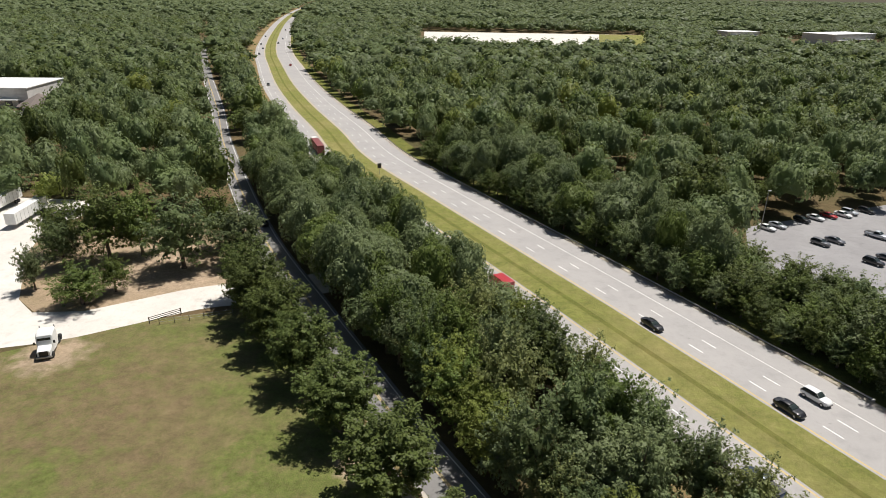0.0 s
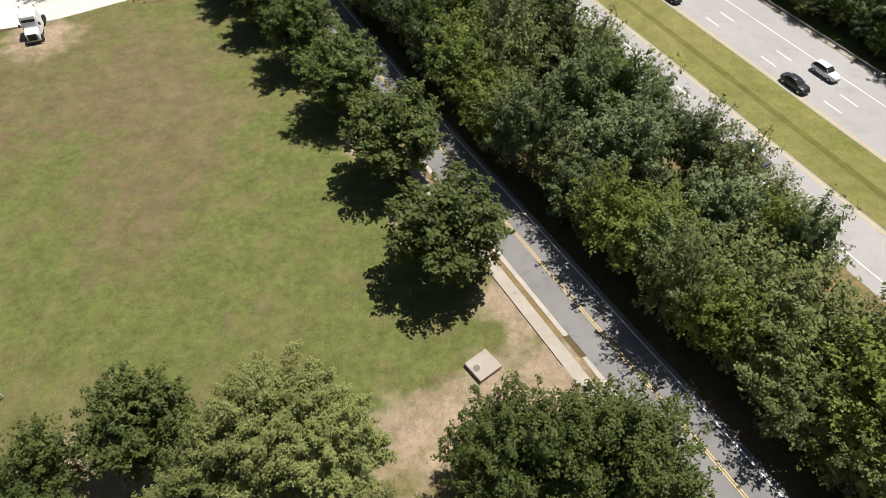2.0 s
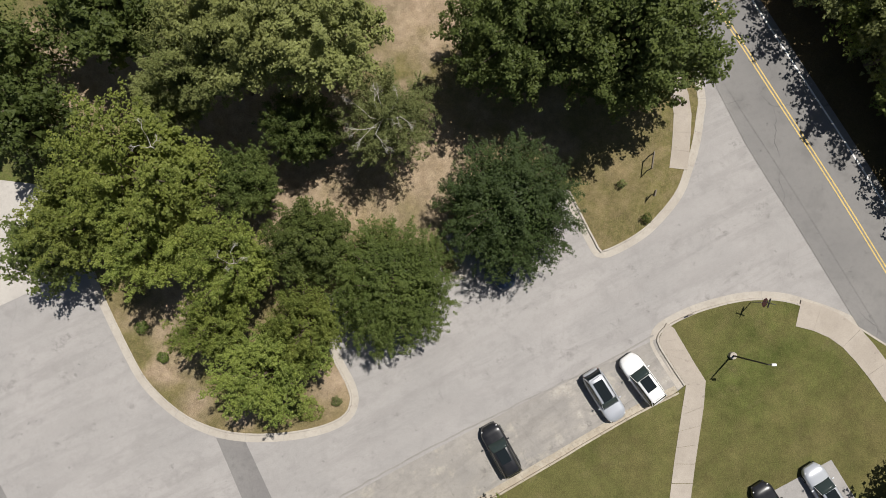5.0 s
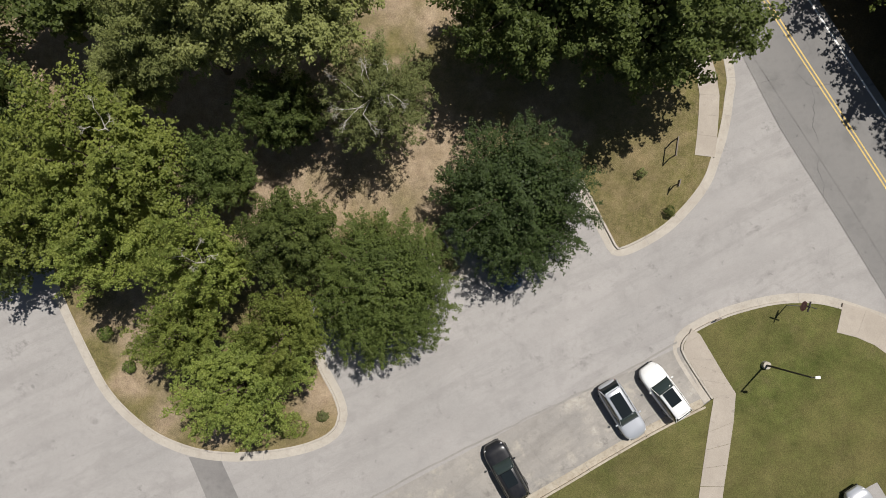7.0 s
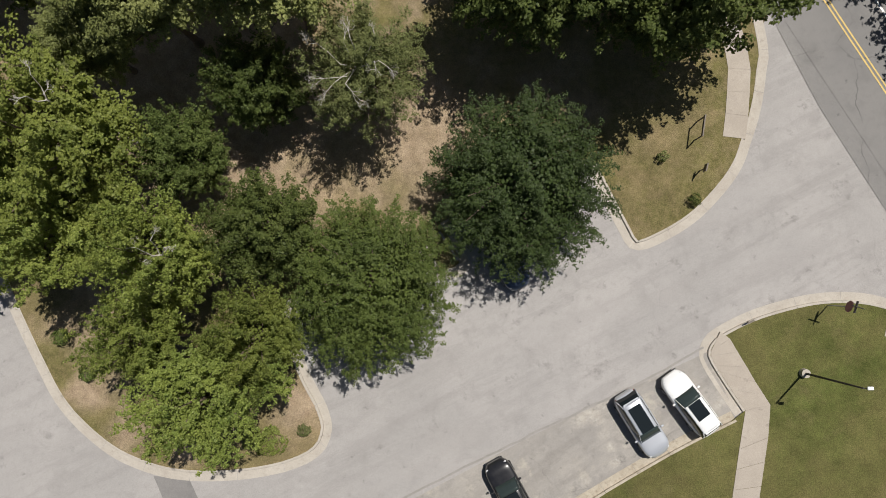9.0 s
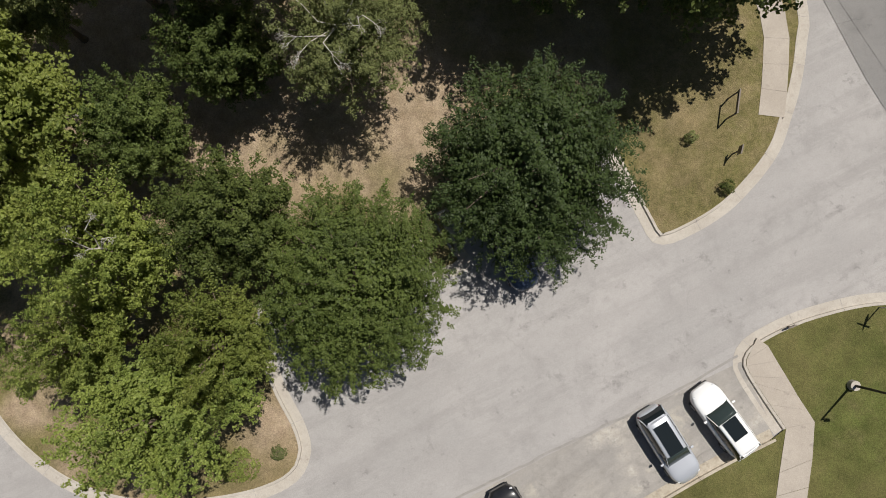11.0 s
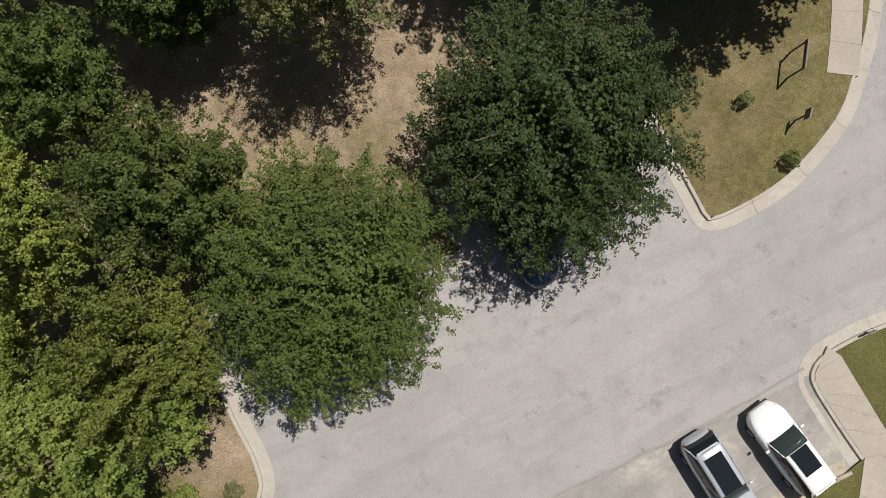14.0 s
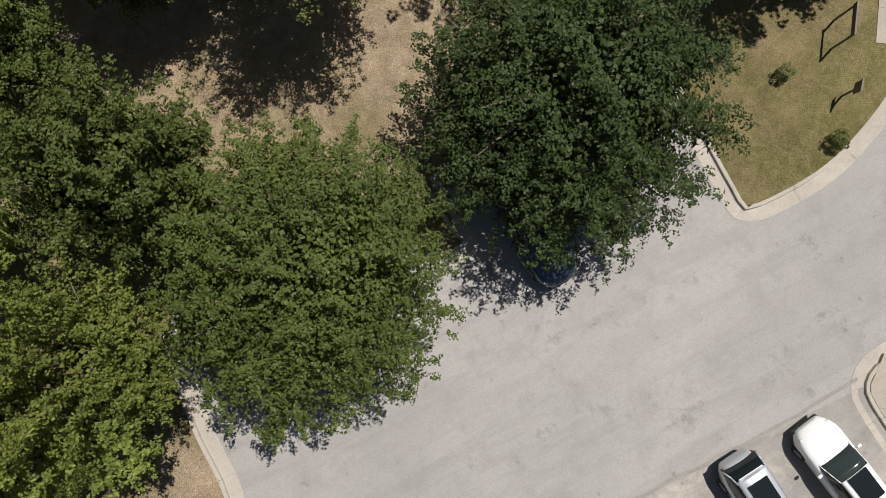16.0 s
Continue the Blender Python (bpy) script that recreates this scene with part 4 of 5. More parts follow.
wood("broadleaf_woodland", crowd[share > 7], medium, ELM, "stand of bright green broadleaf trees beside the highway", 0.95, 1.0)
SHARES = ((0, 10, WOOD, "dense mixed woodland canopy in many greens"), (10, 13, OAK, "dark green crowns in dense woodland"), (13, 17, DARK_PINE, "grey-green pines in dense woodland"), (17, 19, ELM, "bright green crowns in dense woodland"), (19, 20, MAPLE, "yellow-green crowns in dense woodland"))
pts = scattered(-420, 420, -40, 430, 9.2, rng)
see = (np.abs(pts[:, 0]) < 0.78 * pts[:, 1] + 60) & (pts[:, 1] > -30)
pts = pts[see]
h, _ = offset_of(HW_COARSE, HN, pts)
ro, _ = offset_of(LR_COARSE, LN, pts)
done = ((h > 19) & (h < 40) & (pts[:, 1] > 20) & (pts[:, 1] < 215) & (pts[:, 0] > -20)) | ((h < -24) & (ro > 7) & (pts[:, 1] < 190) & (pts[:, 0] > -60) & (pts[:, 1] > -25))
pts = pts[wooded(pts) & ~done]
tone = rng.integers(0, 20, len(pts))
near_by = pts[:, 1] < 250
for lo, hi, mat, words in SHARES:
    mine = (tone >= lo) & (tone < hi)
    wood("woodland", pts[mine & near_by], fine, mat, words, 1.0, 1.2)
    wood("woodland", pts[mine & ~near_by], rough, mat, words, 1.05, 1.15)
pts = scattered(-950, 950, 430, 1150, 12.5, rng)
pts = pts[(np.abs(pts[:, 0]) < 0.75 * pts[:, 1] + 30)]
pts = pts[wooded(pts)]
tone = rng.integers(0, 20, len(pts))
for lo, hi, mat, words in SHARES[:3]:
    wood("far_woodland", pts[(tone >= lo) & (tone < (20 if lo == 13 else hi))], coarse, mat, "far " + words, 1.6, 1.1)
pts = scattered(-2100, 2100, 1150, 2800, 30.0, rng)
pts = pts[(np.abs(pts[:, 0]) < 0.75 * pts[:, 1] + 30)]
pts = pts[wooded(pts)]
wood("distant_woodland", pts, speck, DARK_PINE, "distant woodland canopy reaching the horizon", 3.3, 1.5)
pts = scattered(-3700, 3700, 2800, 4950, 58.0, rng)
pts = pts[(np.abs(pts[:, 0]) < 0.76 * pts[:, 1] + 30)]
wood("distant_woodland", pts[wooded(pts)], speck, DARK_PINE, "distant woodland canopy at the horizon", 6.5, 1.9)


# the canopy past that, as one lumpy sheet
gx, gy = np.meshgrid(np.arange(-3750, 3751, 25.0), np.arange(1140, 4990, 25.0))
gz = np.array([6 + 3 * noise.noise((a / 37, b / 37, 0.5)) + 5 * noise.noise((a / 420, b / 420, 7)) for a, b in zip(gx.ravel(), gy.ravel())]) + rng.uniform(-5.0, 5.0, gx.size)
k = gx.shape[1]
i = (np.arange(gx.shape[0] - 1)[:, None] * k + np.arange(k - 1)[None]).ravel()
over = np.abs(offset_of(HW_COARSE, HN, np.stack([gx.ravel()[i], gy.ravel()[i]], 1))[0]) > 42
i = i[over]
hi = mesh_of("horizon_canopy", np.stack([gx.ravel(), gy.ravel(), gz], 1), np.stack([i, i + 1, i + k + 1, i + k], 1), DARK_PINE)
tagged(new("horizon_canopy", hi), "distant woodland canopy at the horizon", "trees", kind="stuff")

# ---- markings ----


def at_length(line, s):
    """The place and heading at a length along a line."""
    d = np.r_[0, np.cumsum(np.linalg.norm(np.diff(line, axis=0), axis=1))]
    p = np.array([np.interp(s, d, line[:, 0]), np.interp(s, d, line[:, 1])])
    q = np.array([np.interp(s + 0.5, d, line[:, 0]), np.interp(s + 0.5, d, line[:, 1])])
    return p, math.atan2(*(q - p)[::-1])


def length_of(line):
    return float(np.linalg.norm(np.diff(line, axis=0), axis=1).sum())


def strip(name, line, off, width, z, material, parent, label):
    return part(name, ribbon(line, off - width / 2, off + width / 2, z, material, name), None, parent, label)


near_hw = HW[(HW[:, 1] > -60) & (HW[:, 1] < 900)]
strip("edge_line", near_hw, 0.25, 0.22, 0.06, YELLOW, highway, "thin yellow inner edge line")
strip("edge_line", near_hw, 9.45, 0.13, 0.06, WHITE_LINE, highway, "thin white outer edge line")
strip("edge_line", near_hw, -10.65, 0.22, 0.06, YELLOW, highway_near, "thin yellow inner edge line")
strip("edge_line", near_hw, -16.9, 0.13, 0.06, WHITE_LINE, highway_near, "thin white outer edge line")
dash_bm = bmesh.new()
bmesh.ops.create_grid(dash_bm, x_segments=3, y_segments=1, size=0.5, matrix=Matrix.Diagonal((3.05, 0.2, 1, 1)))
dash_me = bpy.data.meshes.new("lane_mark")
dash_bm.to_mesh(dash_me)
dash_bm.free()
dash_me.materials.append(WHITE_LINE)
d0 = np.r_[0, np.cumsum(np.linalg.norm(np.diff(HW, axis=0), axis=1))]
mark = float(d0[((HW - (45.0, 93.5)) ** 2).sum(1).argmin()])
for side, owner in ((2.75, highway), (5.95, highway), (-13.7, highway_near)):
    for n in range(-8, 26):
        p, a = at_length(HW, mark + 0.6 + 12.19 * n)
        nn = np.array([math.sin(a), -math.cos(a)])
        ob = part("lane_mark", dash_me, None, owner)
        ob.matrix_basis = Matrix.Translation((*(p + nn * side), 0.062)) @ Matrix.Rotation(a, 4, "Z")
lr_near = LR[(LR[:, 1] > -60) & (LR[:, 1] < 420)]
strip("yellow_line", lr_near, -0.13, 0.11, 0.068, YELLOW, road, "worn double yellow centre line")
strip("yellow_line", lr_near, 0.13, 0.11, 0.068, YELLOW, road, "worn double yellow centre line")
strip("edge_line", lr_near, 2.78, 0.14, 0.068, WHITE_LINE, road, "thin white edge line")
strip("edge_line", lr_near[lr_near[:, 1] > 108], -2.8, 0.13, 0.068, WHITE_LINE, road, "thin white edge line")


# ---- kerbs and sidewalks ----
def kerb_run(name, line, side, label, piece=3.05, mat=KERB, lift=0.0):
    """Concrete kerb with its gutter, cast in lengths with open joints."""
    owner = tagged(new(name), label, "kerb", kind="structure")
    total = length_of(line)
    for k in range(max(1, round(total / piece))):
        step = total / max(1, round(total / piece))
        s = np.linspace(k * step + 0.012, (k + 1) * step - 0.012, 6)
        pts = np.array([at_length(line, v)[0] for v in s])
        ang = np.array([at_length(line, v)[1] for v in s])
        n = np.stack([np.sin(ang), -np.cos(ang)], 1) * side
        profile = [(0.0, 0.0), (0.0, 0.034), (BAND - 0.18, 0.026), (BAND - 0.155, 0.145), (BAND - 0.13, 0.158), (BAND - 0.02, 0.162), (BAND, 0.15), (BAND, 0.0)]
        v = np.array([(*(p + m * o), z + (lift if z else 0)) for p, m in zip(pts, n) for o, z in profile])
        w = len(profile)
        f = [(a * w + b, a * w + b + 1, (a + 1) * w + b + 1, (a + 1) * w + b)[:: int(side)] for a in range(5) for b in range(w - 1)]
        part("kerb_piece", mesh_of("kerb_piece", v, f, mat), None, owner)


kerb_run("kerb_park", EDGE_N, 1, "pale concrete kerb round the park corner")
kerb_run("kerb_nose", EDGE_M, 1, "pale concrete kerb nose between parking bays")
kerb_run("kerb_peninsula", EDGE_W, 1, "pale concrete kerb round the tree peninsula")
kerb_run("kerb_lawn", EDGE_S, -1, "pale concrete kerb round the lawn corner")
kerb_run("kerb_bay", EDGE_B, -1, "stained concrete kerb along the parking bay", 2.4, STAINED, 0.004)
kerb_run("kerb_road", ROAD_KERB, 1, "pale concrete kerb along the road")
bay_back = [np.array([(9.7, 6.8), (5.0, 4.7), (0.4, 2.6)]), np.array([(-0.9, 1.8), (-5.5, -0.3), (-10.0, -2.4)])]
for b in bay_back:
    kerb_run("kerb_bay_back", b, 1, "concrete kerb at the back of a parking bay")


def walk_between(name, left, right, label, piece=1.55, z=0.168):
    """A sidewalk of cast slabs between two edges that are given point for point."""
    owner = tagged(new(name), label, "sidewalk", kind="structure")
    left, right = np.array(left, float), np.array(right, float)
    k = 0
    for i in range(len(left) - 1):
        count = max(1, round(float(np.linalg.norm(left[i + 1] + right[i + 1] - left[i] - right[i])) / 2 / piece))
        for j in range(count):
            u, w = j / count + 0.002, (j + 1) / count - 0.002
            top = [left[i] + (left[i + 1] - left[i]) * u, right[i] + (right[i + 1] - right[i]) * u, right[i] + (right[i + 1] - right[i]) * w, left[i] + (left[i + 1] - left[i]) * w]
            c, lift = sum(top) / 4, z + 0.003 * math.sin(k * 2.7)
            v = [(*t, 0.03) for t in top] + [(*t, lift - 0.006) for t in top] + [(*(c + (t - c) * 0.99), lift) for t in top]
            f = [(0, 1, 5, 4), (1, 2, 6, 5), (2, 3, 7, 6), (3, 0, 4, 7), (4, 5, 9, 8), (5, 6, 10, 9), (6, 7, 11, 10), (7, 4, 8, 11), (8, 9, 10, 11)]
            part("slab", mesh_of("slab", v, [q[::-1] for q in f], WALK), None, owner)
            k += 1


def walk_slabs(name, line, width, label, piece=1.55, z=0.165):
    """A sidewalk of cast slabs with tooled joints."""
    owner = tagged(new(name), label, "sidewalk", kind="structure")
    total = length_of(line)
    count = max(1, round(total / piece))
    wide = np.interp(np.linspace(0, 1, count + 1), np.linspace(0, 1, len(width)), width)
    for k in range(count):
        a, b = k * total / count + 0.0015, (k + 1) * total / count - 0.0015
        (p, ta), (q, tb) = at_length(line, a), at_length(line, b)
        if np.linalg.norm(p - q) < 0.1:
            continue
        na, nb = np.array([math.sin(ta), -math.cos(ta)]) * wide[k] / 2, np.array([math.sin(tb), -math.cos(tb)]) * wide[k + 1] / 2
        top = [p - na, p + na, q + nb, q - nb]
        c = sum(top) / 4
        lift = z + 0.003 * math.sin(k * 2.7)
        v = [(*(c + (t - c) * 1.0), 0.03) for t in top] + [(*t, lift - 0.006) for t in top] + [(*(c + (t - c) * 0.995), lift) for t in top]
        f = [(0, 1, 5, 4), (1, 2, 6, 5), (2, 3, 7, 6), (3, 0, 4, 7), (4, 5, 9, 8), (5, 6, 10, 9), (6, 7, 11, 10), (7, 4, 8, 11), (8, 9, 10, 11)]
        part("slab", mesh_of("slab", v, f, WALK), None, owner)


turn_in = (EDGE_S - sides_of(EDGE_S) * (BAND + 0.006))[EDGE_S[:, 1] < -4.55]
turn_in = turn_in[(turn_in[:, 0] < 20) & (turn_in[:, 1] > -11)]
turn_in = turn_in[np.linspace(0, len(turn_in) - 1, 7).round().astype(int)]
walk_between("sidewalk_lawn", [*map(tuple, turn_in), (18.95, -11.8), (18.2, -15.65), (16.6, -25), (14.2, -40)], [(18.1, -4.3), (18.7, -4.75), (19.15, -5.6), (19.7, -6.6), (20.2, -7.55), (20.7, -8.4), (21.08, -9.05), (20.83, -11.1), (19.92, -15.7), (18.3, -25), (15.9, -40)], "pale concrete sidewalk crossing the lawn")
walk_slabs("sidewalk_corner", curve_through([(28.9, -3.75), (30.7, -4.3), (32.6, -5.4), (34.2, -7.2), (35.8, -9.6), (38, -13.5), (42, -21)], 0.5), [2.2, 2.1, 1.9, 1.75, 1.7], "pale concrete sidewalk round the lawn corner")
beside = (LR[:, 1] > 27) & (LR[:, 1] < 94)
structure("kerb_strip", ribbon(LR[beside & (LR[:, 1] > 34)], -4.42, -3.7, 0.14, PARK), "narrow strip of dry grass between kerb and sidewalk", "grass")
walk_slabs("sidewalk_road", curve_through(np.vstack([(LR + sides_of(LR) * -5.1)[beside][::-1][::5], [(17.0, 22.4), (19.9, 15.0), (20.05, 11.6), (19.62, 8.4)]]), 0.5), [1.38, 1.38, 1.38, 1.45, 1.5], "pale concrete sidewalk along the local road")

# ---- vehicles ----
GLASS = plain("dark_car_glass", (0.012, 0.016, 0.018), 0.06, dirt=0.02)
RUBBER = plain("tyre_rubber", (0.02, 0.02, 0.02), 0.85)
RIM = plain("alloy_rim", (0.45, 0.45, 0.46), 0.35, 0.9)
TRIM = plain("black_trim", (0.02, 0.02, 0.022), 0.5)
LAMP_GLASS = plain("clear_headlight", (0.75, 0.76, 0.78), 0.12, 0.2, dirt=0.05)
TAIL = plain("red_tail_light", (0.16, 0.01, 0.01), 0.2, dirt=0.05)
SHIELD = plain("grey_windshield_glass", (0.03, 0.042, 0.04), 0.08, dirt=0.5, scale=5.0)
PAINTS = {
    "white": paint("white_car_paint", (0.80, 0.80, 0.79)),
    "silver": paint("silver_car_paint", (0.54, 0.56, 0.6), 0.35),
    "black": paint("black_car_paint", (0.012, 0.012, 0.014)),
    "navy": paint("dark_blue_car_paint", (0.035, 0.05, 0.085), 0.3),
    "grey": paint("grey_car_paint", (0.16, 0.16, 0.17), 0.4),
    "red": paint("red_car_paint", (0.42, 0.03, 0.03)),
}


def loft(stations, bm=None):
    """A closed skin over rings of equal count."""
    bm = bm or bmesh.new()
    rings = [[bm.verts.new(p) for p in ring] for ring in stations]
    n = len(rings[0])
    for a, b in zip(rings, rings[1:]):
        for i in range(n):
            j = (i + 1) % n
            bm.faces.new((a[i], a[j], b[j], b[i]))
    bm.faces.new(rings[0][::-1])
    bm.faces.new(rings[-1])
    bmesh.ops.recalc_face_normals(bm, faces=bm.faces)
    return bm


CARS = {}


def car(style, colour, m, label, roof_glass=0.0, group=""):
    """A car that heads along its own +x, with its wheels on z = 0."""
    key = (style, colour, roof_glass)
    if key in CARS:
        return tagged(copy_thing(CARS[key], m), label, "car", group)
    tall = {"suv": 1.62, "sedan": 1.42, "pickup": 1.80}[style]
    long_, wide = {"suv": (4.5, 1.80), "sedan": (4.7, 1.82), "pickup": (5.6, 1.98)}[style]
    hood = {"suv": 1.02, "sedan": 0.92, "pickup": 1.15}[style]
    tail = {"suv": 1.05, "sedan": 1.0, "pickup": 1.12}[style]
    ob = thing("car", label, "car", m, group)
    skin = PAINTS[colour]
    h = long_ / 2
    rings = []
    for s in (-1.0, -0.985, -0.955, -0.91, -0.85, -0.75, -0.6, -0.3, 0.0, 0.3, 0.5, 0.62, 0.72, 0.8, 0.87, 0.92, 0.96, 0.985, 1.0):
        w = wide / 2 * (1 - (0.46 if s > 0 else 0.36) * max(0, (abs(s) - 0.55) / 0.45) ** 3.2)
        top = tail if s < -0.2 else hood + 0.03 * (1 - s)
        top -= 0.34 * max(0, (s - 0.72) / 0.28) ** 1.7 + 0.16 * max(0, (-s - 0.93) / 0.07)
        low = 0.24 + 0.12 * max(0, (abs(s) - 0.85) / 0.15)
        half = [(w * 0.90, low), (w * 0.985, low + 0.16), (w, (low + top) / 2), (w * 0.97, top - 0.13), (w * 0.90, top - 0.04), (w * 0.6, top + 0.012), (w * 0.25, top + 0.022)]
        rings.append([(s * h, y, z) for y, z in half] + [(s * h, -y, z) for y, z in reversed(half)])
    body = part("body", loft(rings), skin, ob, smooth=True)
    body.modifiers.new("round", "SUBSURF").render_levels = 1
    # the glasshouse, section by section along the length: foot and head of the rear screen, head and foot of the windshield
    ends = {"suv": (-0.95, -0.74, 0.10, 0.42), "sedan": (-0.72, -0.42, 0.08, 0.42), "pickup": (-0.22, -0.16, 0.20, 0.46)}[style]
    foot, roof_z = (tail + hood) / 2 - 0.05, tall
    wf, wr = wide / 2 * 0.89, wide / 2 * 0.70

    def section(x, u, grow=0.0):
        """One ring across the cabin at x, raised from its foot (0) to its roof (1)."""
        z = foot + (roof_z - foot) * u
        w = wf + (wr - wf) * u
        bow = 1 - 0.10 * max(0.0, (x / h - 0.0) / 0.42) ** 2 - 0.06 * max(0.0, (-x / h - 0.4) / 0.55) ** 2
        half = [(wf * bow, foot - 0.10), ((wf * 0.96 + w * 0.04) * bow, foot), ((wf + w) / 2 * bow * 1.02, (foot + z) / 2), (w * bow, z - 0.07 * u), (w * 0.86 * bow, z - 0.02 * u), (w * 0.4 * bow, z + 0.015)]
        return [(x, y + grow, q + grow * (q > foot + 0.2)) for y, q in half] + [(x, -y - grow, q + grow * (q > foot + 0.2)) for y, q in reversed(half)]

    crown_at = [(ends[0], 0.0), (ends[0] * 0.6 + ends[1] * 0.4, 0.55), (ends[1], 0.93), (ends[1] * 0.75 + ends[2] * 0.25, 0.985), ((ends[1] + ends[2]) / 2, 1.0), (ends[1] * 0.2 + ends[2] * 0.8, 0.985), (ends[2], 0.94)]
    part("side_glass", loft([section(x * h, u) for x, u in crown_at]), GLASS, ob, "dark tinted windows", True)
    slope = [(ends[2], 0.94), (ends[2] * 0.66 + ends[3] * 0.34, 0.66), (ends[2] * 0.33 + ends[3] * 0.67, 0.34), (ends[3], 0.0)]
    part("windshield", loft([section(x * h, u) for x, u in slope]), SHIELD, ob, "grey-green windshield", True)
    bm = bmesh.new()
    rows = [[bm.verts.new(p) for p in section(x * h, u, 0.014)[3:9]] for x, u in [(ends[1] - 0.05, 0.86)] + crown_at[2:] + [(ends[2] + 0.015, 0.93)]]
    for p, q in zip(rows, rows[1:]):
        for k in range(5):
            bm.faces.new((p[k], p[k + 1], q[k + 1], q[k]))
    bmesh.ops.recalc_face_normals(bm, faces=bm.faces)
    bmesh.ops.solidify(bm, geom=bm.faces[:], thickness=0.012)
    part("roof", bm, skin, ob, smooth=True)
    for y in (1, -1):
        lead = [Vector(section(x * h, u)[3]) for x, u in slope]
        rear = [Vector(section(x * h, u)[3]) for x, u in crown_at[:3]]
        for run, thick in ((lead, 0.022), (rear, 0.036)):
            bm = bmesh.new()
            for p, q in zip(run, run[1:]):
                rod(thick, thick, (p.x, p.y * y, p.z), (q.x, q.y * y, q.z), bm, 6)
            part("pillar", bm, skin, ob, smooth=True)
        mid = (ends[1] + ends[2]) / 2 * h
        low, high = section(mid, 1.0)[1], section(mid, 1.0)[3]
        part("pillar", rod(0.035, 0.03, (mid, low[1] * y, low[2]), (mid, high[1] * y, high[2]), None, 6), TRIM, ob, "black door pillar")
    if roof_glass:
        x1 = ends[2] * h + 0.02
        x0 = x1 - roof_glass
        part("sunroof", box(x1 - x0, wr * 1.36, 0.03, (x0 + x1) / 2, 0, roof_z + 0.012, 0.012), GLASS, ob, "black glass roof panel")
    if style != "pickup":
        part("rear_spoiler", box(0.16, wr * 1.7, 0.04, ends[1] * h - 0.10, 0, roof_z - 0.10, 0.015), skin, ob)
    if style == "pickup":
        part("bed", box(h * 0.70, wide * 0.76, 0.06, -h * 0.60, 0, tail - 0.01, 0.01), TRIM, ob, "dark open load bed")
    for x in (-0.60, 0.62):
        for y in (-1, 1):
            tyre = part("wheel", rod(0.33, 0.33, (x * h, y * (wide / 2 - 0.20), 0.33), (x * h, y * (wide / 2 + 0.005), 0.33), None, 20), RUBBER, ob, "black tyre")
            part("rim", rod(0.21, 0.19, (x * h, y * (wide / 2 - 0.02), 0.33), (x * h, y * (wide / 2 + 0.014), 0.33), None, 14), RIM, tyre, "alloy rim")
    for y in (-1, 1):
        part("mirror", box(0.12, 0.2, 0.13, (ends[3] - 0.14) * h, y * (wide / 2 + 0.06), foot - 0.02, 0.04), skin, ob)
        part("headlight", box(0.26, 0.26, 0.09, h * 0.835, y * wide * 0.325, hood - 0.24, 0.035), LAMP_GLASS, ob, "clear headlight")
        part("tail_light", box(0.10, 0.22, 0.16, -h * 0.935, y * wide * 0.34, tail - 0.32, 0.03), TAIL, ob, "red tail light")
    part("bumper", box(0.12, wide * 0.66, 0.2, h * 0.972, 0, 0.33, 0.04), TRIM, ob, "black lower grille")
    CARS[key] = ob
    return ob


def heading(x, y, tx, ty, z=0.02):
    return Matrix.Translation((x, y, z)) @ Matrix.Rotation(math.atan2(ty - y, tx - x), 4, "Z")


car("suv", "white", heading(15.75, -8.7, 14.4, -6.75), "white crossover car with black glass roof panel parked", 1.15)
car("suv", "silver", heading(12.65, -9.95, 13.9, -12.1), "pale silver crossover with long black glass roof parked", 1.72)
car("suv", "black", heading(4.2, -14.1, 3.1, -12.0), "glossy black crossover parked beside the kerb", 1.1)
car("sedan", "navy", heading(4.25, 0.95, 5.5, -1.6), "dark blue car parked under a tree")
car("suv", "silver", heading(29.9, -17.8, 28.6, -15.6), "silver crossover parked at the lawn bay", 1.5)
car("sedan", "black", heading(25.8, -19.3, 24.6, -17.2), "dark parked sedan at the lawn bay")
structure("lawn_bay", sheet([(25.4, -18.3), (30.9, -15.6), (34.5, -22), (36, -40), (20, -40), (22, -24)], 0.155, STREET), "pale asphalt parking bay beside the lawn", "road")


def on_highway(y, off, back=False, z=0.05):
    """A place on a carriageway, level with that y of its leading line."""
    i = int(np.abs(HW[:, 1] - y).argmin())
    p, n = HW[i], sides_of(HW)[i]
    q = p + n * off
    t = (HW[i + 1] - HW[i]) * (-1 if back else 1)
    return heading(*q, *(q + t), z)


for y, off, back, style, colour, label in (
    (97.0, 1.3, True, "sedan", "black", "black sedan on the highway"),
    (73.8, 1.4, True, "sedan", "black", "black sedan on the highway"),
    (74.5, 7.5, True, "suv", "white", "white crossover on the highway"),
    (67.0, -15.3, False, "pickup", "navy", "dark blue pickup on the highway"),
    (398, -15.3, False, "sedan", "grey", "grey car far along the highway"),
    (585, -15.3, False, "suv", "black", "dark car far along the highway"),
    (640, -12.2, False, "sedan", "navy", "dark car far along the highway"),
    (690, -15.3, False, "suv", "white", "pale car far along the highway"),
    (498, 6.0, True, "sedan", "red", "dark red car far along the highway"),
    (700, 2.0, True, "suv", "black", "dark car far along the highway"),
    (760, 6.0, True, "suv", "grey", "grey car far along the highway"),
    (920, 6.0, True, "pickup", "black", "dark car far along the highway"),
    (800, -15.0, False, "sedan", "grey", "grey car far along the highway"),
):
    car(style, colour, on_highway(y, off, back), label, group="highway traffic")
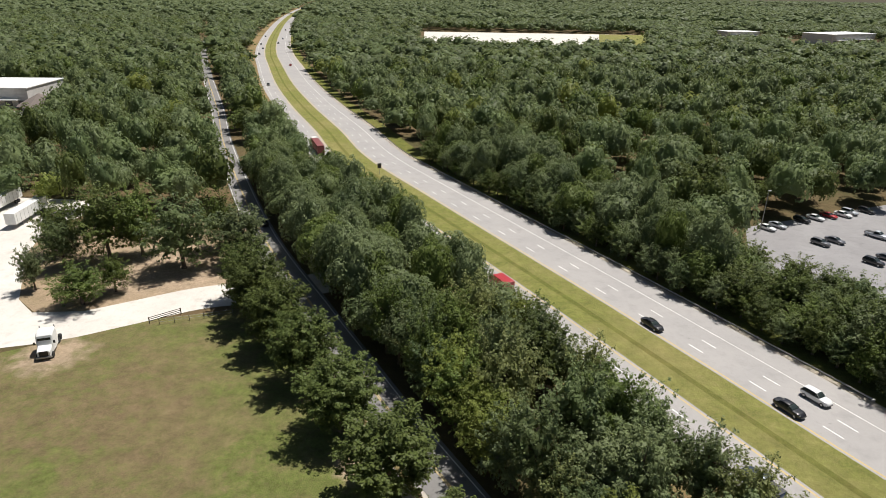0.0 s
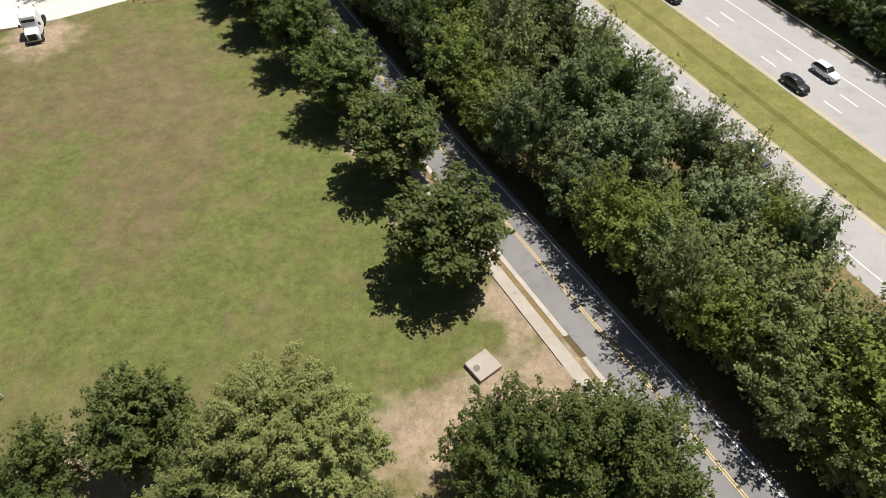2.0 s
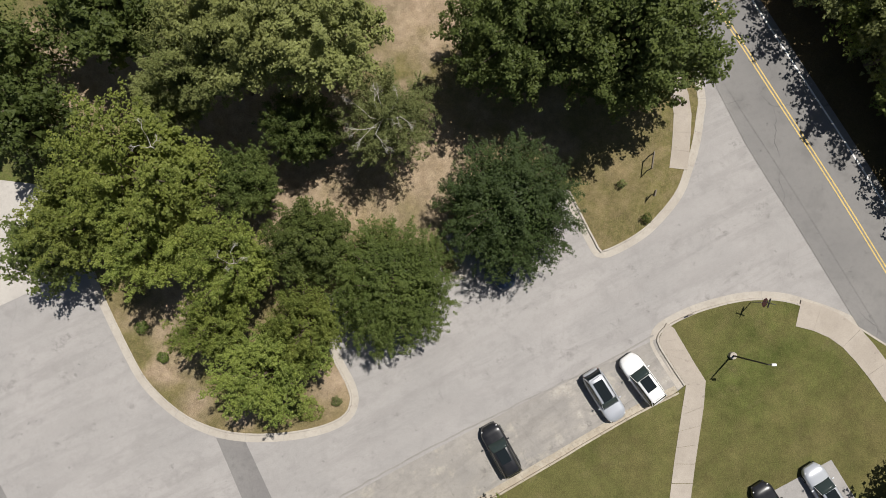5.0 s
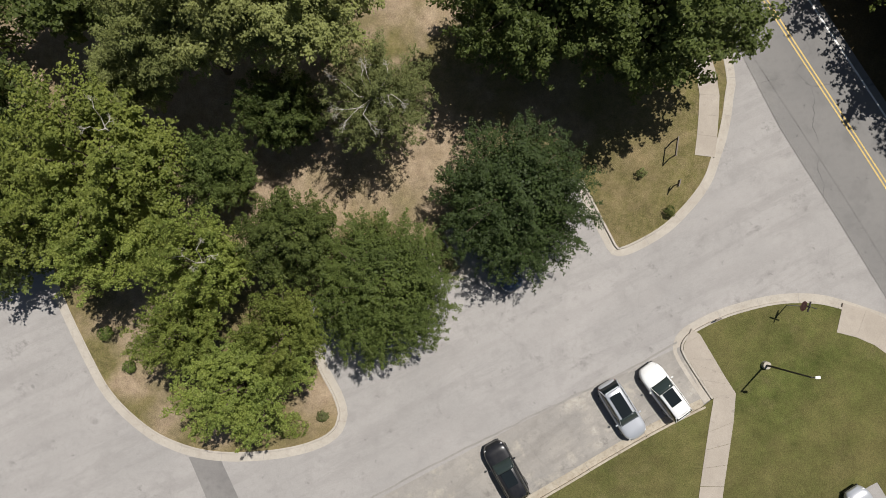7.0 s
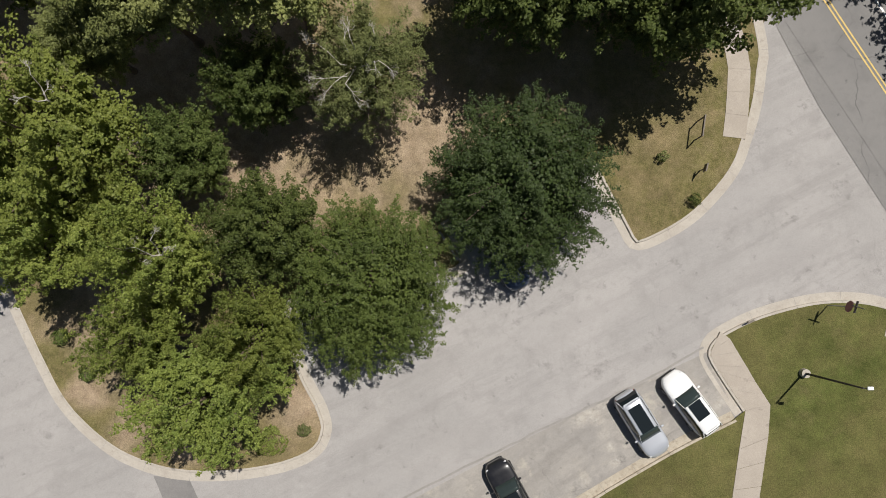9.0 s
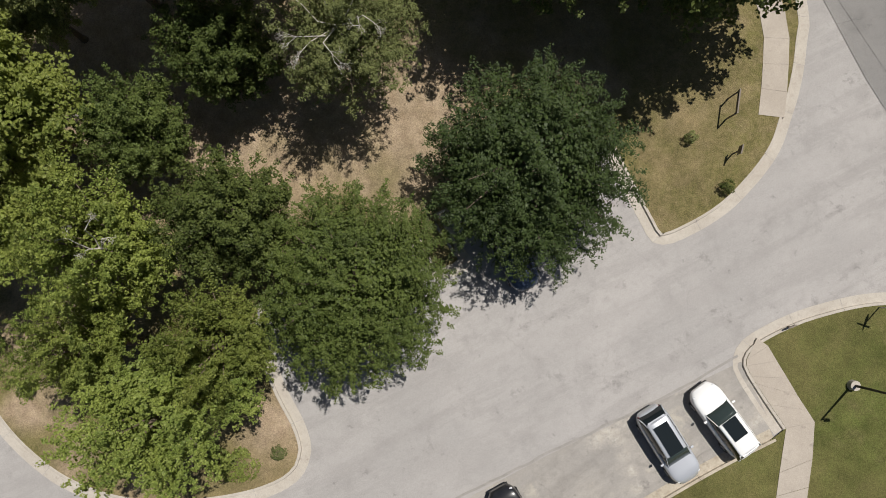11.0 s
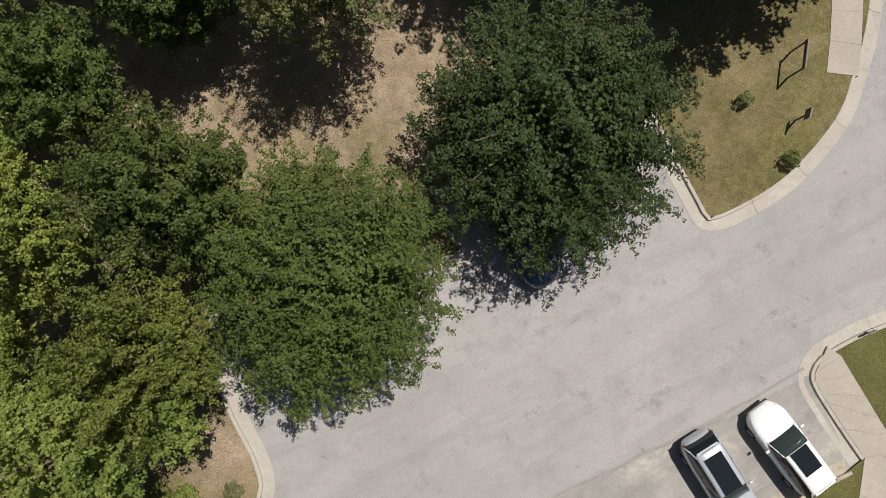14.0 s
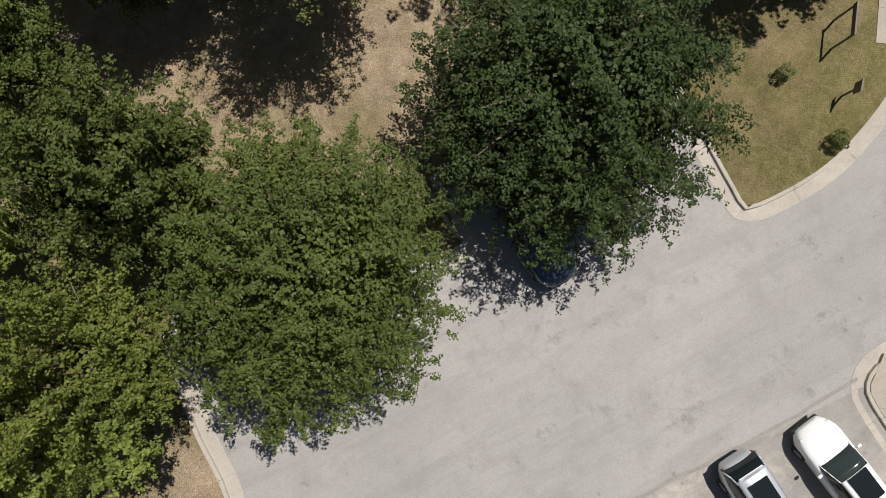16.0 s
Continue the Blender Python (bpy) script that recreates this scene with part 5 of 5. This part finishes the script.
i = int(np.abs(LR[:, 1] - 148).argmin())
car("sedan", "black", heading(*(LR[i] + sides_of(LR)[i] * 1.7), *(LR[i + 1] + sides_of(LR)[i] * 1.7), 0.06), "dark car on the shaded local road")
for x, y, colour, style in ((88.5, 152.5, "silver", "sedan"), (97.3, 157, "black", "suv"), (102.1, 159, "white", "sedan"), (106.8, 161, "red", "sedan"), (111.4, 162, "white", "sedan"), (114.4, 164, "silver", "suv"), (120.1, 165.5, "black", "suv"), (93.0, 140.4, "grey", "suv"), (97.6, 142.2, "grey", "sedan"), (110.4, 146, "silver", "pickup"), (98.7, 129, "black", "suv"), (103.5, 131.5, "grey", "sedan"), (84.8, 150.6, "white", "sedan")):
    car(style, colour, heading(x, y, x + 1.5, y - 2.4, 0.05), f"{colour} car parked in the wooded car park".replace("grey car", "dark grey car"), group="car park cars")

STEEL = plain("weathered_steel", (0.36, 0.36, 0.35), 0.55, 0.7, dirt=0.4)
TIMBER = plain("weathered_post", (0.20, 0.17, 0.14), 0.9, dirt=0.5)
WHITE = plain("white_panel", (0.78, 0.78, 0.76), 0.55, dirt=0.25, scale=0.8)
DARKMETAL = plain("dark_bronze_metal", (0.03, 0.028, 0.025), 0.5, 0.3)
GREYROOF = plain("brown_shingle", (0.20, 0.165, 0.145), 0.95, dirt=0.5, scale=1.2)
REDBOX = plain("dark_red_box", (0.20, 0.05, 0.05), 0.6, dirt=0.3)
STOPRED = plain("dull_sign_back", (0.18, 0.05, 0.045), 0.6, dirt=0.2)
PALE = plain("pale_wall", (0.62, 0.60, 0.57), 0.8, dirt=0.3, scale=0.6)

# ---- guard rail ----
rail = tagged(new("guard_rail"), "weathered steel guard rail along the highway", "guard rail")
rl = HW[(HW[:, 1] > 68) & (HW[:, 1] < 430)]
n = sides_of(rl)
prof = [(0.0, 0.50), (0.06, 0.56), (0.0, 0.62), (0.06, 0.70), (0.0, 0.78), (-0.03, 0.78), (0.02, 0.70), (-0.03, 0.62), (0.02, 0.56), (-0.03, 0.50)]
v = np.array([(*(p + m * (14.55 - o)), z + 0.05) for p, m in zip(rl, n) for o, z in prof])
w = len(prof)
part("beam", mesh_of("beam", v, [(a * w + b, a * w + (b + 1) % w, (a + 1) * w + (b + 1) % w, (a + 1) * w + b) for a in range(len(rl) - 1) for b in range(w)], STEEL), None, rail, "galvanised corrugated beam")
post_bm = box(0.12, 0.15, 0.85, 0, 0, 0, 0.01)
post_me = bpy.data.meshes.new("post")
post_bm.to_mesh(post_me)
post_bm.free()
post_me.materials.append(TIMBER)
for k in range(70):
    p, a = at_length(rl, 0.8 + k * 3.8)
    ob = part("post", post_me, None, rail)
    ob.matrix_basis = Matrix.Translation((*(p + np.array([math.sin(a), -math.cos(a)]) * 14.7), 0.0)) @ Matrix.Rotation(a, 4, "Z")
end = part("end_terminal", box(0.5, 0.35, 0.4, *(rl[0] + n[0] * 14.5), 0.45, 0.06), STEEL, rail, "flared steel end")

# ---- lamp, signs and small fittings ----
lamp = thing("street_lamp", "dark metal lamp post with pale round head on lawn", "street lamp", Matrix.Translation((23.3, -7.05, 0.14)))
part("base", rod(0.30, 0.28, (0, 0, -0.1), (0, 0, 0.35), None, 20), KERB, lamp, "round concrete footing")
part("pole", rod(0.075, 0.05, (0, 0, 0.3), (0, 0, 5.9), None, 12), DARKMETAL, lamp)
part("arm", rod(0.035, 0.03, (0, 0, 5.85), (0.32, 0.0, 5.98), None, 8), DARKMETAL, lamp)
part("head", box(0.36, 0.2, 0.11, 0.32, 0, 5.93, 0.05), WHITE, lamp, "pale lamp head")


def panel_sign(name, x, y, wide, high, foot, turn, face, label, posts=2, z=0.14):
    s = thing(name, label, "sign", Matrix.Translation((x, y, z)) @ Matrix.Rotation(turn, 4, "Z"))
    for k in ((-wide / 2 + 0.05, wide / 2 - 0.05) if posts == 2 else (0.0,)):
        part("post", box(0.07, 0.07, foot + high + 0.05, k, 0, -0.05, 0.01), TIMBER, s, "square wooden post")
    part("panel", box(wide, 0.03, high, 0, 0.05, foot, 0.008), face, s)
    part("cap", box(wide + 0.06, 0.08, 0.035, 0, 0.03, foot + high, 0.01), TIMBER, s)
    return s


panel_sign("park_sign", 17.1, 8.9, 1.35, 0.22, 1.3, radians(80), TIMBER, "dark wooden two-post park sign on dry grass")
panel_sign("notice_sign", 17.25, 6.25, 0.5, 0.45, 0.85, radians(74), TIMBER, "small dark notice board on a single post", 1)
panel_sign("small_marker", 19.9, -3.7, 0.4, 0.15, 0.35, radians(20), TIMBER, "low dark marker on the lawn", 1)
stop = thing("stop_sign", "stop sign on a steel post seen from above", "stop sign", Matrix.Translation((25.1, -2.75, 0.14)) @ Matrix.Rotation(radians(70), 4, "Z"))
part("post", rod(0.035, 0.035, (0, 0, -0.05), (0, 0, 2.75), None, 8), STEEL, stop, "thin steel post")
part("plate", rod(0.38, 0.38, (0, 0.05, 2.3), (0, 0.075, 2.3), None, 8), STOPRED, stop, "octagonal red plate")
part("street_plate", box(0.75, 0.03, 0.2, 0, 0, 2.75, 0.005), DARKMETAL, stop, "dark street name plate")
part("street_plate", box(0.03, 0.75, 0.2, 0, 0, 2.96, 0.005), DARKMETAL, stop, "dark street name plate")
for x, y, turn in ((-19.6, 197, 0.4), (9.5, 187.5, 0.5)):
    s = thing("road_sign", "small dark road sign beside the highway", "sign", Matrix.Translation((x, y, 0.06)) @ Matrix.Rotation(turn, 4, "Z"))
    part("post", rod(0.05, 0.05, (0, 0, -0.05), (0, 0, 2.2), None, 8), STEEL, s)
    part("plate", box(1.3, 0.05, 1.6, 0, -0.06, 2.1, 0.01), DARKMETAL, s, "dark back of a sign plate")
tall = thing("car_park_lamp", "tall thin lamp pole at the car park", "street lamp", Matrix.Translation((83.0, 150.2, 0.05)))
part("pole", rod(0.14, 0.09, (0, 0, 0), (0, 0, 10.5), None, 10), STEEL, tall)
part("head", box(0.9, 0.35, 0.2, 0.2, 0, 10.45, 0.05), STEEL, tall)

# the raised concrete cover in the field
cover = thing("utility_cover", "square concrete utility box with round manhole lid", "utility cover", Matrix.Translation((4.42, 29.15, 0.0)) @ Matrix.Rotation(radians(38), 4, "Z"))
part("box", box(2.75, 2.5, 0.55, 0, 0, 0, 0.04), WALK, cover, "weathered concrete box")
part("rim", rod(0.42, 0.42, (-0.75, 0.1, 0.54), (-0.75, 0.1, 0.60), None, 24), KERB, cover)
part("lid", rod(0.34, 0.34, (-0.75, 0.1, 0.58), (-0.75, 0.1, 0.63), None, 24), TIMBER, cover, "grey iron lid")

# field gate and fence
gate = thing("field_gate", "low wooden rail gate beside the gravel drive", "gate", Matrix.Translation((-51.5, 97.6, 0.03)) @ Matrix.Rotation(math.atan2(4.0, 4.6), 4, "Z"))
for x in (0.0, 5.6):
    part("post", box(0.16, 0.16, 1.25, x, 0, 0, 0.02), TIMBER, gate)
for z in (0.4, 0.75, 1.1):
    part("rail", box(5.6, 0.06, 0.12, 2.8, 0, z, 0.01), TIMBER, gate)
fence = thing("wire_fence", "low post fence along the field edge", "fence", Matrix.Translation((-49.6, 97.3, 0.03)) @ Matrix.Rotation(math.atan2(4.2, 12.0), 4, "Z"))
for k in range(6):
    part("post", rod(0.06, 0.05, (k * 2.5, 0, 0), (k * 2.5, 0, 1.15), None, 7), TIMBER, fence)
for z in (0.5, 1.0):
    part("wire", rod(0.02, 0.02, (0, 0, z), (12.5, 0, z), None, 5), STEEL, fence)


rail_frame = thing("pipe_barrier", "low white pipe barrier at the field edge", "barrier", Matrix.Translation((-43.6, 25.9, 0.03)))
for x in (0.0, 0.9, 1.8):
    part("post", rod(0.05, 0.05, (x, 0, 0), (x, 0, 1.05), None, 8), WHITE, rail_frame)
for z in (0.55, 1.05):
    part("rail", rod(0.05, 0.05, (-0.1, 0, z), (1.9, 0, z), None, 8), WHITE, rail_frame)


# ---- lorry and trailers ----
def tractor(m, label):
    t = thing("semi_truck", label, "truck", m)
    cab = rings = []
    for x, w, lo, top in ((-1.2, 1.2, 0.9, 3.6), (-1.1, 1.23, 0.85, 3.75), (0.5, 1.23, 0.8, 3.8), (1.2, 1.2, 0.8, 3.4), (1.55, 1.15, 0.8, 2.4), (1.7, 1.1, 0.75, 1.95), (3.0, 0.98, 0.7, 1.75), (3.25, 0.9, 0.7, 1.6)):
        rings.append([(x, w, lo), (x, w, top - 0.25), (x, w * 0.85, top), (x, -w * 0.85, top), (x, -w, top - 0.25), (x, -w, lo)])
    part("cab", loft(rings), WHITE, t, "white painted cab")
    part("windshield", box(0.06, 1.9, 0.85, 1.42, 0, 2.25, 0.02, m=None), GLASS, t, "dark windshield")
    part("grille", box(0.08, 1.3, 0.9, 3.25, 0, 0.75, 0.03), DARKMETAL, t, "dark radiator grille")
    part("bumper", box(0.25, 2.3, 0.3, 3.3, 0, 0.45, 0.05), STEEL, t)
    part("chassis", box(6.2, 0.9, 0.3, -0.8, 0, 0.6, 0.03), DARKMETAL, t)
    for x, y in ((2.4, 1.0), (2.4, -1.0), (-2.3, 0.9), (-2.3, -0.9), (-3.5, 0.9), (-3.5, -0.9)):
        part("wheel", rod(0.5, 0.5, (x, y - 0.2, 0.5), (x, y + 0.2, 0.5), None, 18), RUBBER, t, "black tyre")
    for y in (-1.05, 1.05):
        part("stack", rod(0.08, 0.08, (-1.35, y, 0.9), (-1.35, y, 4.0), None, 8), STEEL, t, "exhaust stack")
        part("mirror", box(0.1, 0.3, 0.5, 1.6, y * 1.35, 2.1, 0.03), DARKMETAL, t)
    return t


def trailer(m, label, skin, long_=15.0):
    t = thing("trailer", label, "trailer", m)
    part("box", box(long_, 2.55, 2.8, 0, 0, 1.15, 0.06), skin, t)
    for k in range(9):
        for y in (-1.285, 1.285):
            part("rib", box(0.06, 0.03, 2.6, -long_ / 2 + long_ * (k + 0.5) / 9, y, 1.25), STEEL, t)
    part("chassis", box(long_ * 0.9, 1.0, 0.25, 0, 0, 0.92, 0.03), DARKMETAL, t)
    for x in (-long_ * 0.38, -long_ * 0.30):
        for y in (-1.0, 1.0):
            part("wheel", rod(0.5, 0.5, (x, y - 0.22, 0.5), (x, y + 0.22, 0.5), None, 16), RUBBER, t, "black tyre")
    for y in (-0.9, 0.9):
        part("landing_leg", box(0.15, 0.15, 1.0, long_ * 0.28, y, 0.0, 0.01), STEEL, t)
    return t


tractor(heading(-63.9, 88.3, -62.9, 85.3, 0.04), "white semi truck without trailer parked on field edge")
trailer(heading(-105.2, 150.5, -104.6, 141, 0.04), "white box trailer parked on gravel", WHITE)
trailer(heading(-116.6, 158.0, -116.0, 149, 0.04), "white box trailer parked on gravel", WHITE)
m = on_highway(232, -15.0, False)
trailer(m, "dark red box trailer on the highway", REDBOX, 13.0)
tractor(m @ Matrix.Translation((9.3, 0, 0)), "white semi truck pulling a red trailer on the highway")
m = on_highway(118, -15.3, False)
red = thing("red_truck", "red box truck on the highway behind trees", "truck", m)
part("body", box(4.6, 2.3, 2.3, -0.8, 0, 0.8, 0.1), PAINTS["red"], red)
part("cab", box(1.8, 2.1, 1.6, 2.4, 0, 0.6, 0.25), PAINTS["red"], red)
part("windshield", box(0.05, 1.8, 0.6, 3.3, 0, 1.4, 0.01), GLASS, red)
for x in (-2.0, 2.4):
    for y in (-1.0, 1.0):
        part("wheel", rod(0.42, 0.42, (x, y - 0.15, 0.42), (x, y + 0.15, 0.42), None, 16), RUBBER, red, "black tyre")


# ---- far buildings ----
def hall(name, label, x, y, turn, sx, sy, high, windows=6, roof=None):
    b = thing(name, label, "building", Matrix.Translation((x, y, 0)) @ Matrix.Rotation(turn, 4, "Z"))
    part("wall", box(sx, sy, high, 0, 0, 0, 0.05), PALE, b, "pale rendered walls")
    part("roof", box(sx + 0.8, sy + 0.8, 0.5, 0, 0, high, 0.1), roof or WHITE, b, "flat white roof")
    part("canopy", box(sx * 0.8, 3.5, 0.4, 0, -sy / 2 - 1.75, high * 0.42, 0.05), WHITE, b, "white entrance canopy")
    for k in range(windows):
        w = part("window", box(sx / windows * 0.55, 0.1, high * 0.28, -sx / 2 + sx * (k + 0.5) / windows, -sy / 2 - 0.04, 0.9), GLASS, b, "dark window")
        part("frame", box(sx / windows * 0.6, 0.06, 0.12, -sx / 2 + sx * (k + 0.5) / windows, -sy / 2 - 0.07, 0.78), WHITE, w)
    return b


hall("church_hall", "white flat-roofed hall with pale walls", -219, 322, radians(4), 38, 36, 9)
pav = thing("pavilion", "pavilion with broad brown conical roof", "building", Matrix.Translation((-190.5, 301, 0)))
part("wall", rod(8, 8, (0, 0, 0), (0, 0, 2.6), None, 8), PALE, pav)
part("roof", rod(10.5, 0.6, (0, 0, 2.5), (0, 0, 7.5), None, 8), GREYROOF, pav, "brown shingle roof")
part("porch", box(5, 8, 4.2, 9, 6, 0, 0.1), PALE, pav, "pale porch")
pole = thing("utility_pole", "dark wooden utility pole before the hall", "utility pole", Matrix.Translation((-172.5, 293, 0)))
part("pole", rod(0.35, 0.25, (0, 0, 0), (0, 0, 13), None, 8), TIMBER, pole)
part("crossarm", box(2.4, 0.15, 0.18, 0, 0, 12, 0.02), TIMBER, pole)
structure("hall_yard", sheet([(-262, 284), (-262, 296), (-170, 297), (-170, 286)], 0.05, PAD), "pale paved yard before the hall", "pavement")
hall("far_hall", "far white-roofed building among woods", 425, 945, 0.1, 48, 30, 8)
hall("far_warehouse", "far long white-roofed warehouse among woods", 520, 860, 0.5, 95, 40, 12)
structure("far_yard", sheet([(-20, 700), (-25, 952), (300, 957), (220, 700)], 0.06, GRAVEL), "pale bare yard far off in the woods", "yard")
structure("far_pitch", sheet([(170, 702), (228, 954), (299, 956), (219, 702)], 0.1, MEDIAN), "green pitch far off in the woods", "grass")


# ---- shrubs and dead wood ----
def shrub(x, y, r, high, mat, label, seed, z=0.12):
    g = np.random.default_rng(seed)
    v, f, tips = dome(g, 26, 60, 0.13, 0.34 * 5 / 5, radius=1.0, half=0.8, middle=0.9, lumps=5, inner=0.3)
    s = thing("shrub", label, "shrub", Matrix.Translation((x, y, z)) @ Matrix.Diagonal((r, r, high / 1.8, 1)))
    part("leaves", mesh_of("leaves", v, f, mat), None, s)
    bm = bmesh.new()
    for c in tips[:7]:
        rod(0.03, 0.012, (0, 0, 0), c, bm, 5)
    part("stems", bm, BARK, s)


shrub(16.7, 4.3, 0.42, 0.9, OAK, "small dark rounded shrub on dry grass", 41)
shrub(14.8, 7.2, 0.40, 0.8, DULL, "small grey-green shrub on dry grass", 42)
shrub(-24.75, -3.6, 0.55, 1.1, ELM, "small green shrub near the kerb", 43)
shrub(-23.05, -6.15, 0.5, 0.9, ELM, "small green shrub near the kerb", 44)
shrub(-9.0, -10.0, 0.42, 0.6, DULL, "small dull shrub at the peninsula tip", 45)
shrub(-11.2, -10.6, 1.0, 0.8, MAPLE, "low spreading yellow-green shrub", 46)
shrub(-12.2, -10.3, 0.8, 0.8, MAPLE, "low spreading yellow-green shrub", 47)


def snag(x, y, z0, size, n, seed, label):
    """Bare bleached boughs that stand out of a crown."""
    g = random.Random(seed)
    s = thing("dead_branches", label, "branches", Matrix.Translation((x, y, 0.1)))
    bm = bmesh.new()
    rod(0.12, 0.05, (0, 0, 0), (0.15, 0.1, z0 - 2.3), bm, 7)

    def grow(p, d, length, thick, depth):
        q = p + d * length
        rod(thick, thick * 0.55, p, q, bm, 5)
        if depth:
            for _ in range(3):
                e = (d + Vector((g.uniform(-0.9, 0.9), g.uniform(-0.9, 0.9), g.uniform(-0.35, 0.45)))).normalized()
                grow(p.lerp(q, g.uniform(0.55, 1.0)), e, length * g.uniform(0.5, 0.8), thick * 0.55, depth - 1)

    for k in range(n):
        a = 6.28 * k / n + g.uniform(-0.5, 0.5)
        out = Vector((math.cos(a), math.sin(a), 0))
        low = Vector((0.15, 0.1, z0 - 2.4))
        foot = Vector((0.2, 0.1, z0 - 0.6)) + out * size * g.uniform(0.2, 1.2) - Vector((0, 0, g.uniform(0.0, 0.5)))
        bend = low.lerp(foot, 0.5) + Vector((g.uniform(-0.2, 0.2), g.uniform(-0.2, 0.2), -0.25))
        rod(0.035, 0.026, low, bend, bm, 5)
        rod(0.026, 0.02, bend, foot, bm, 5)
        grow(foot, (out + Vector((g.uniform(-0.9, 0.9), g.uniform(-0.9, 0.9), g.uniform(-0.1, 0.3)))).normalized(), size * g.uniform(0.3, 0.5), 0.022, 4)
    part("bough", bm, DEAD, s, "bleached bare boughs")


snag(-4.2, 11.0, 10.2, 1.5, 9, 3, "bleached dead branches in a sparse tree")
snag(-14.6, 1.0, 11.0, 0.9, 4, 6, "bleached dead branches among yellow-green leaves")
snag(-19.6, 8.9, 12.6, 0.8, 3, 8, "thin bare branches in a tall crown")
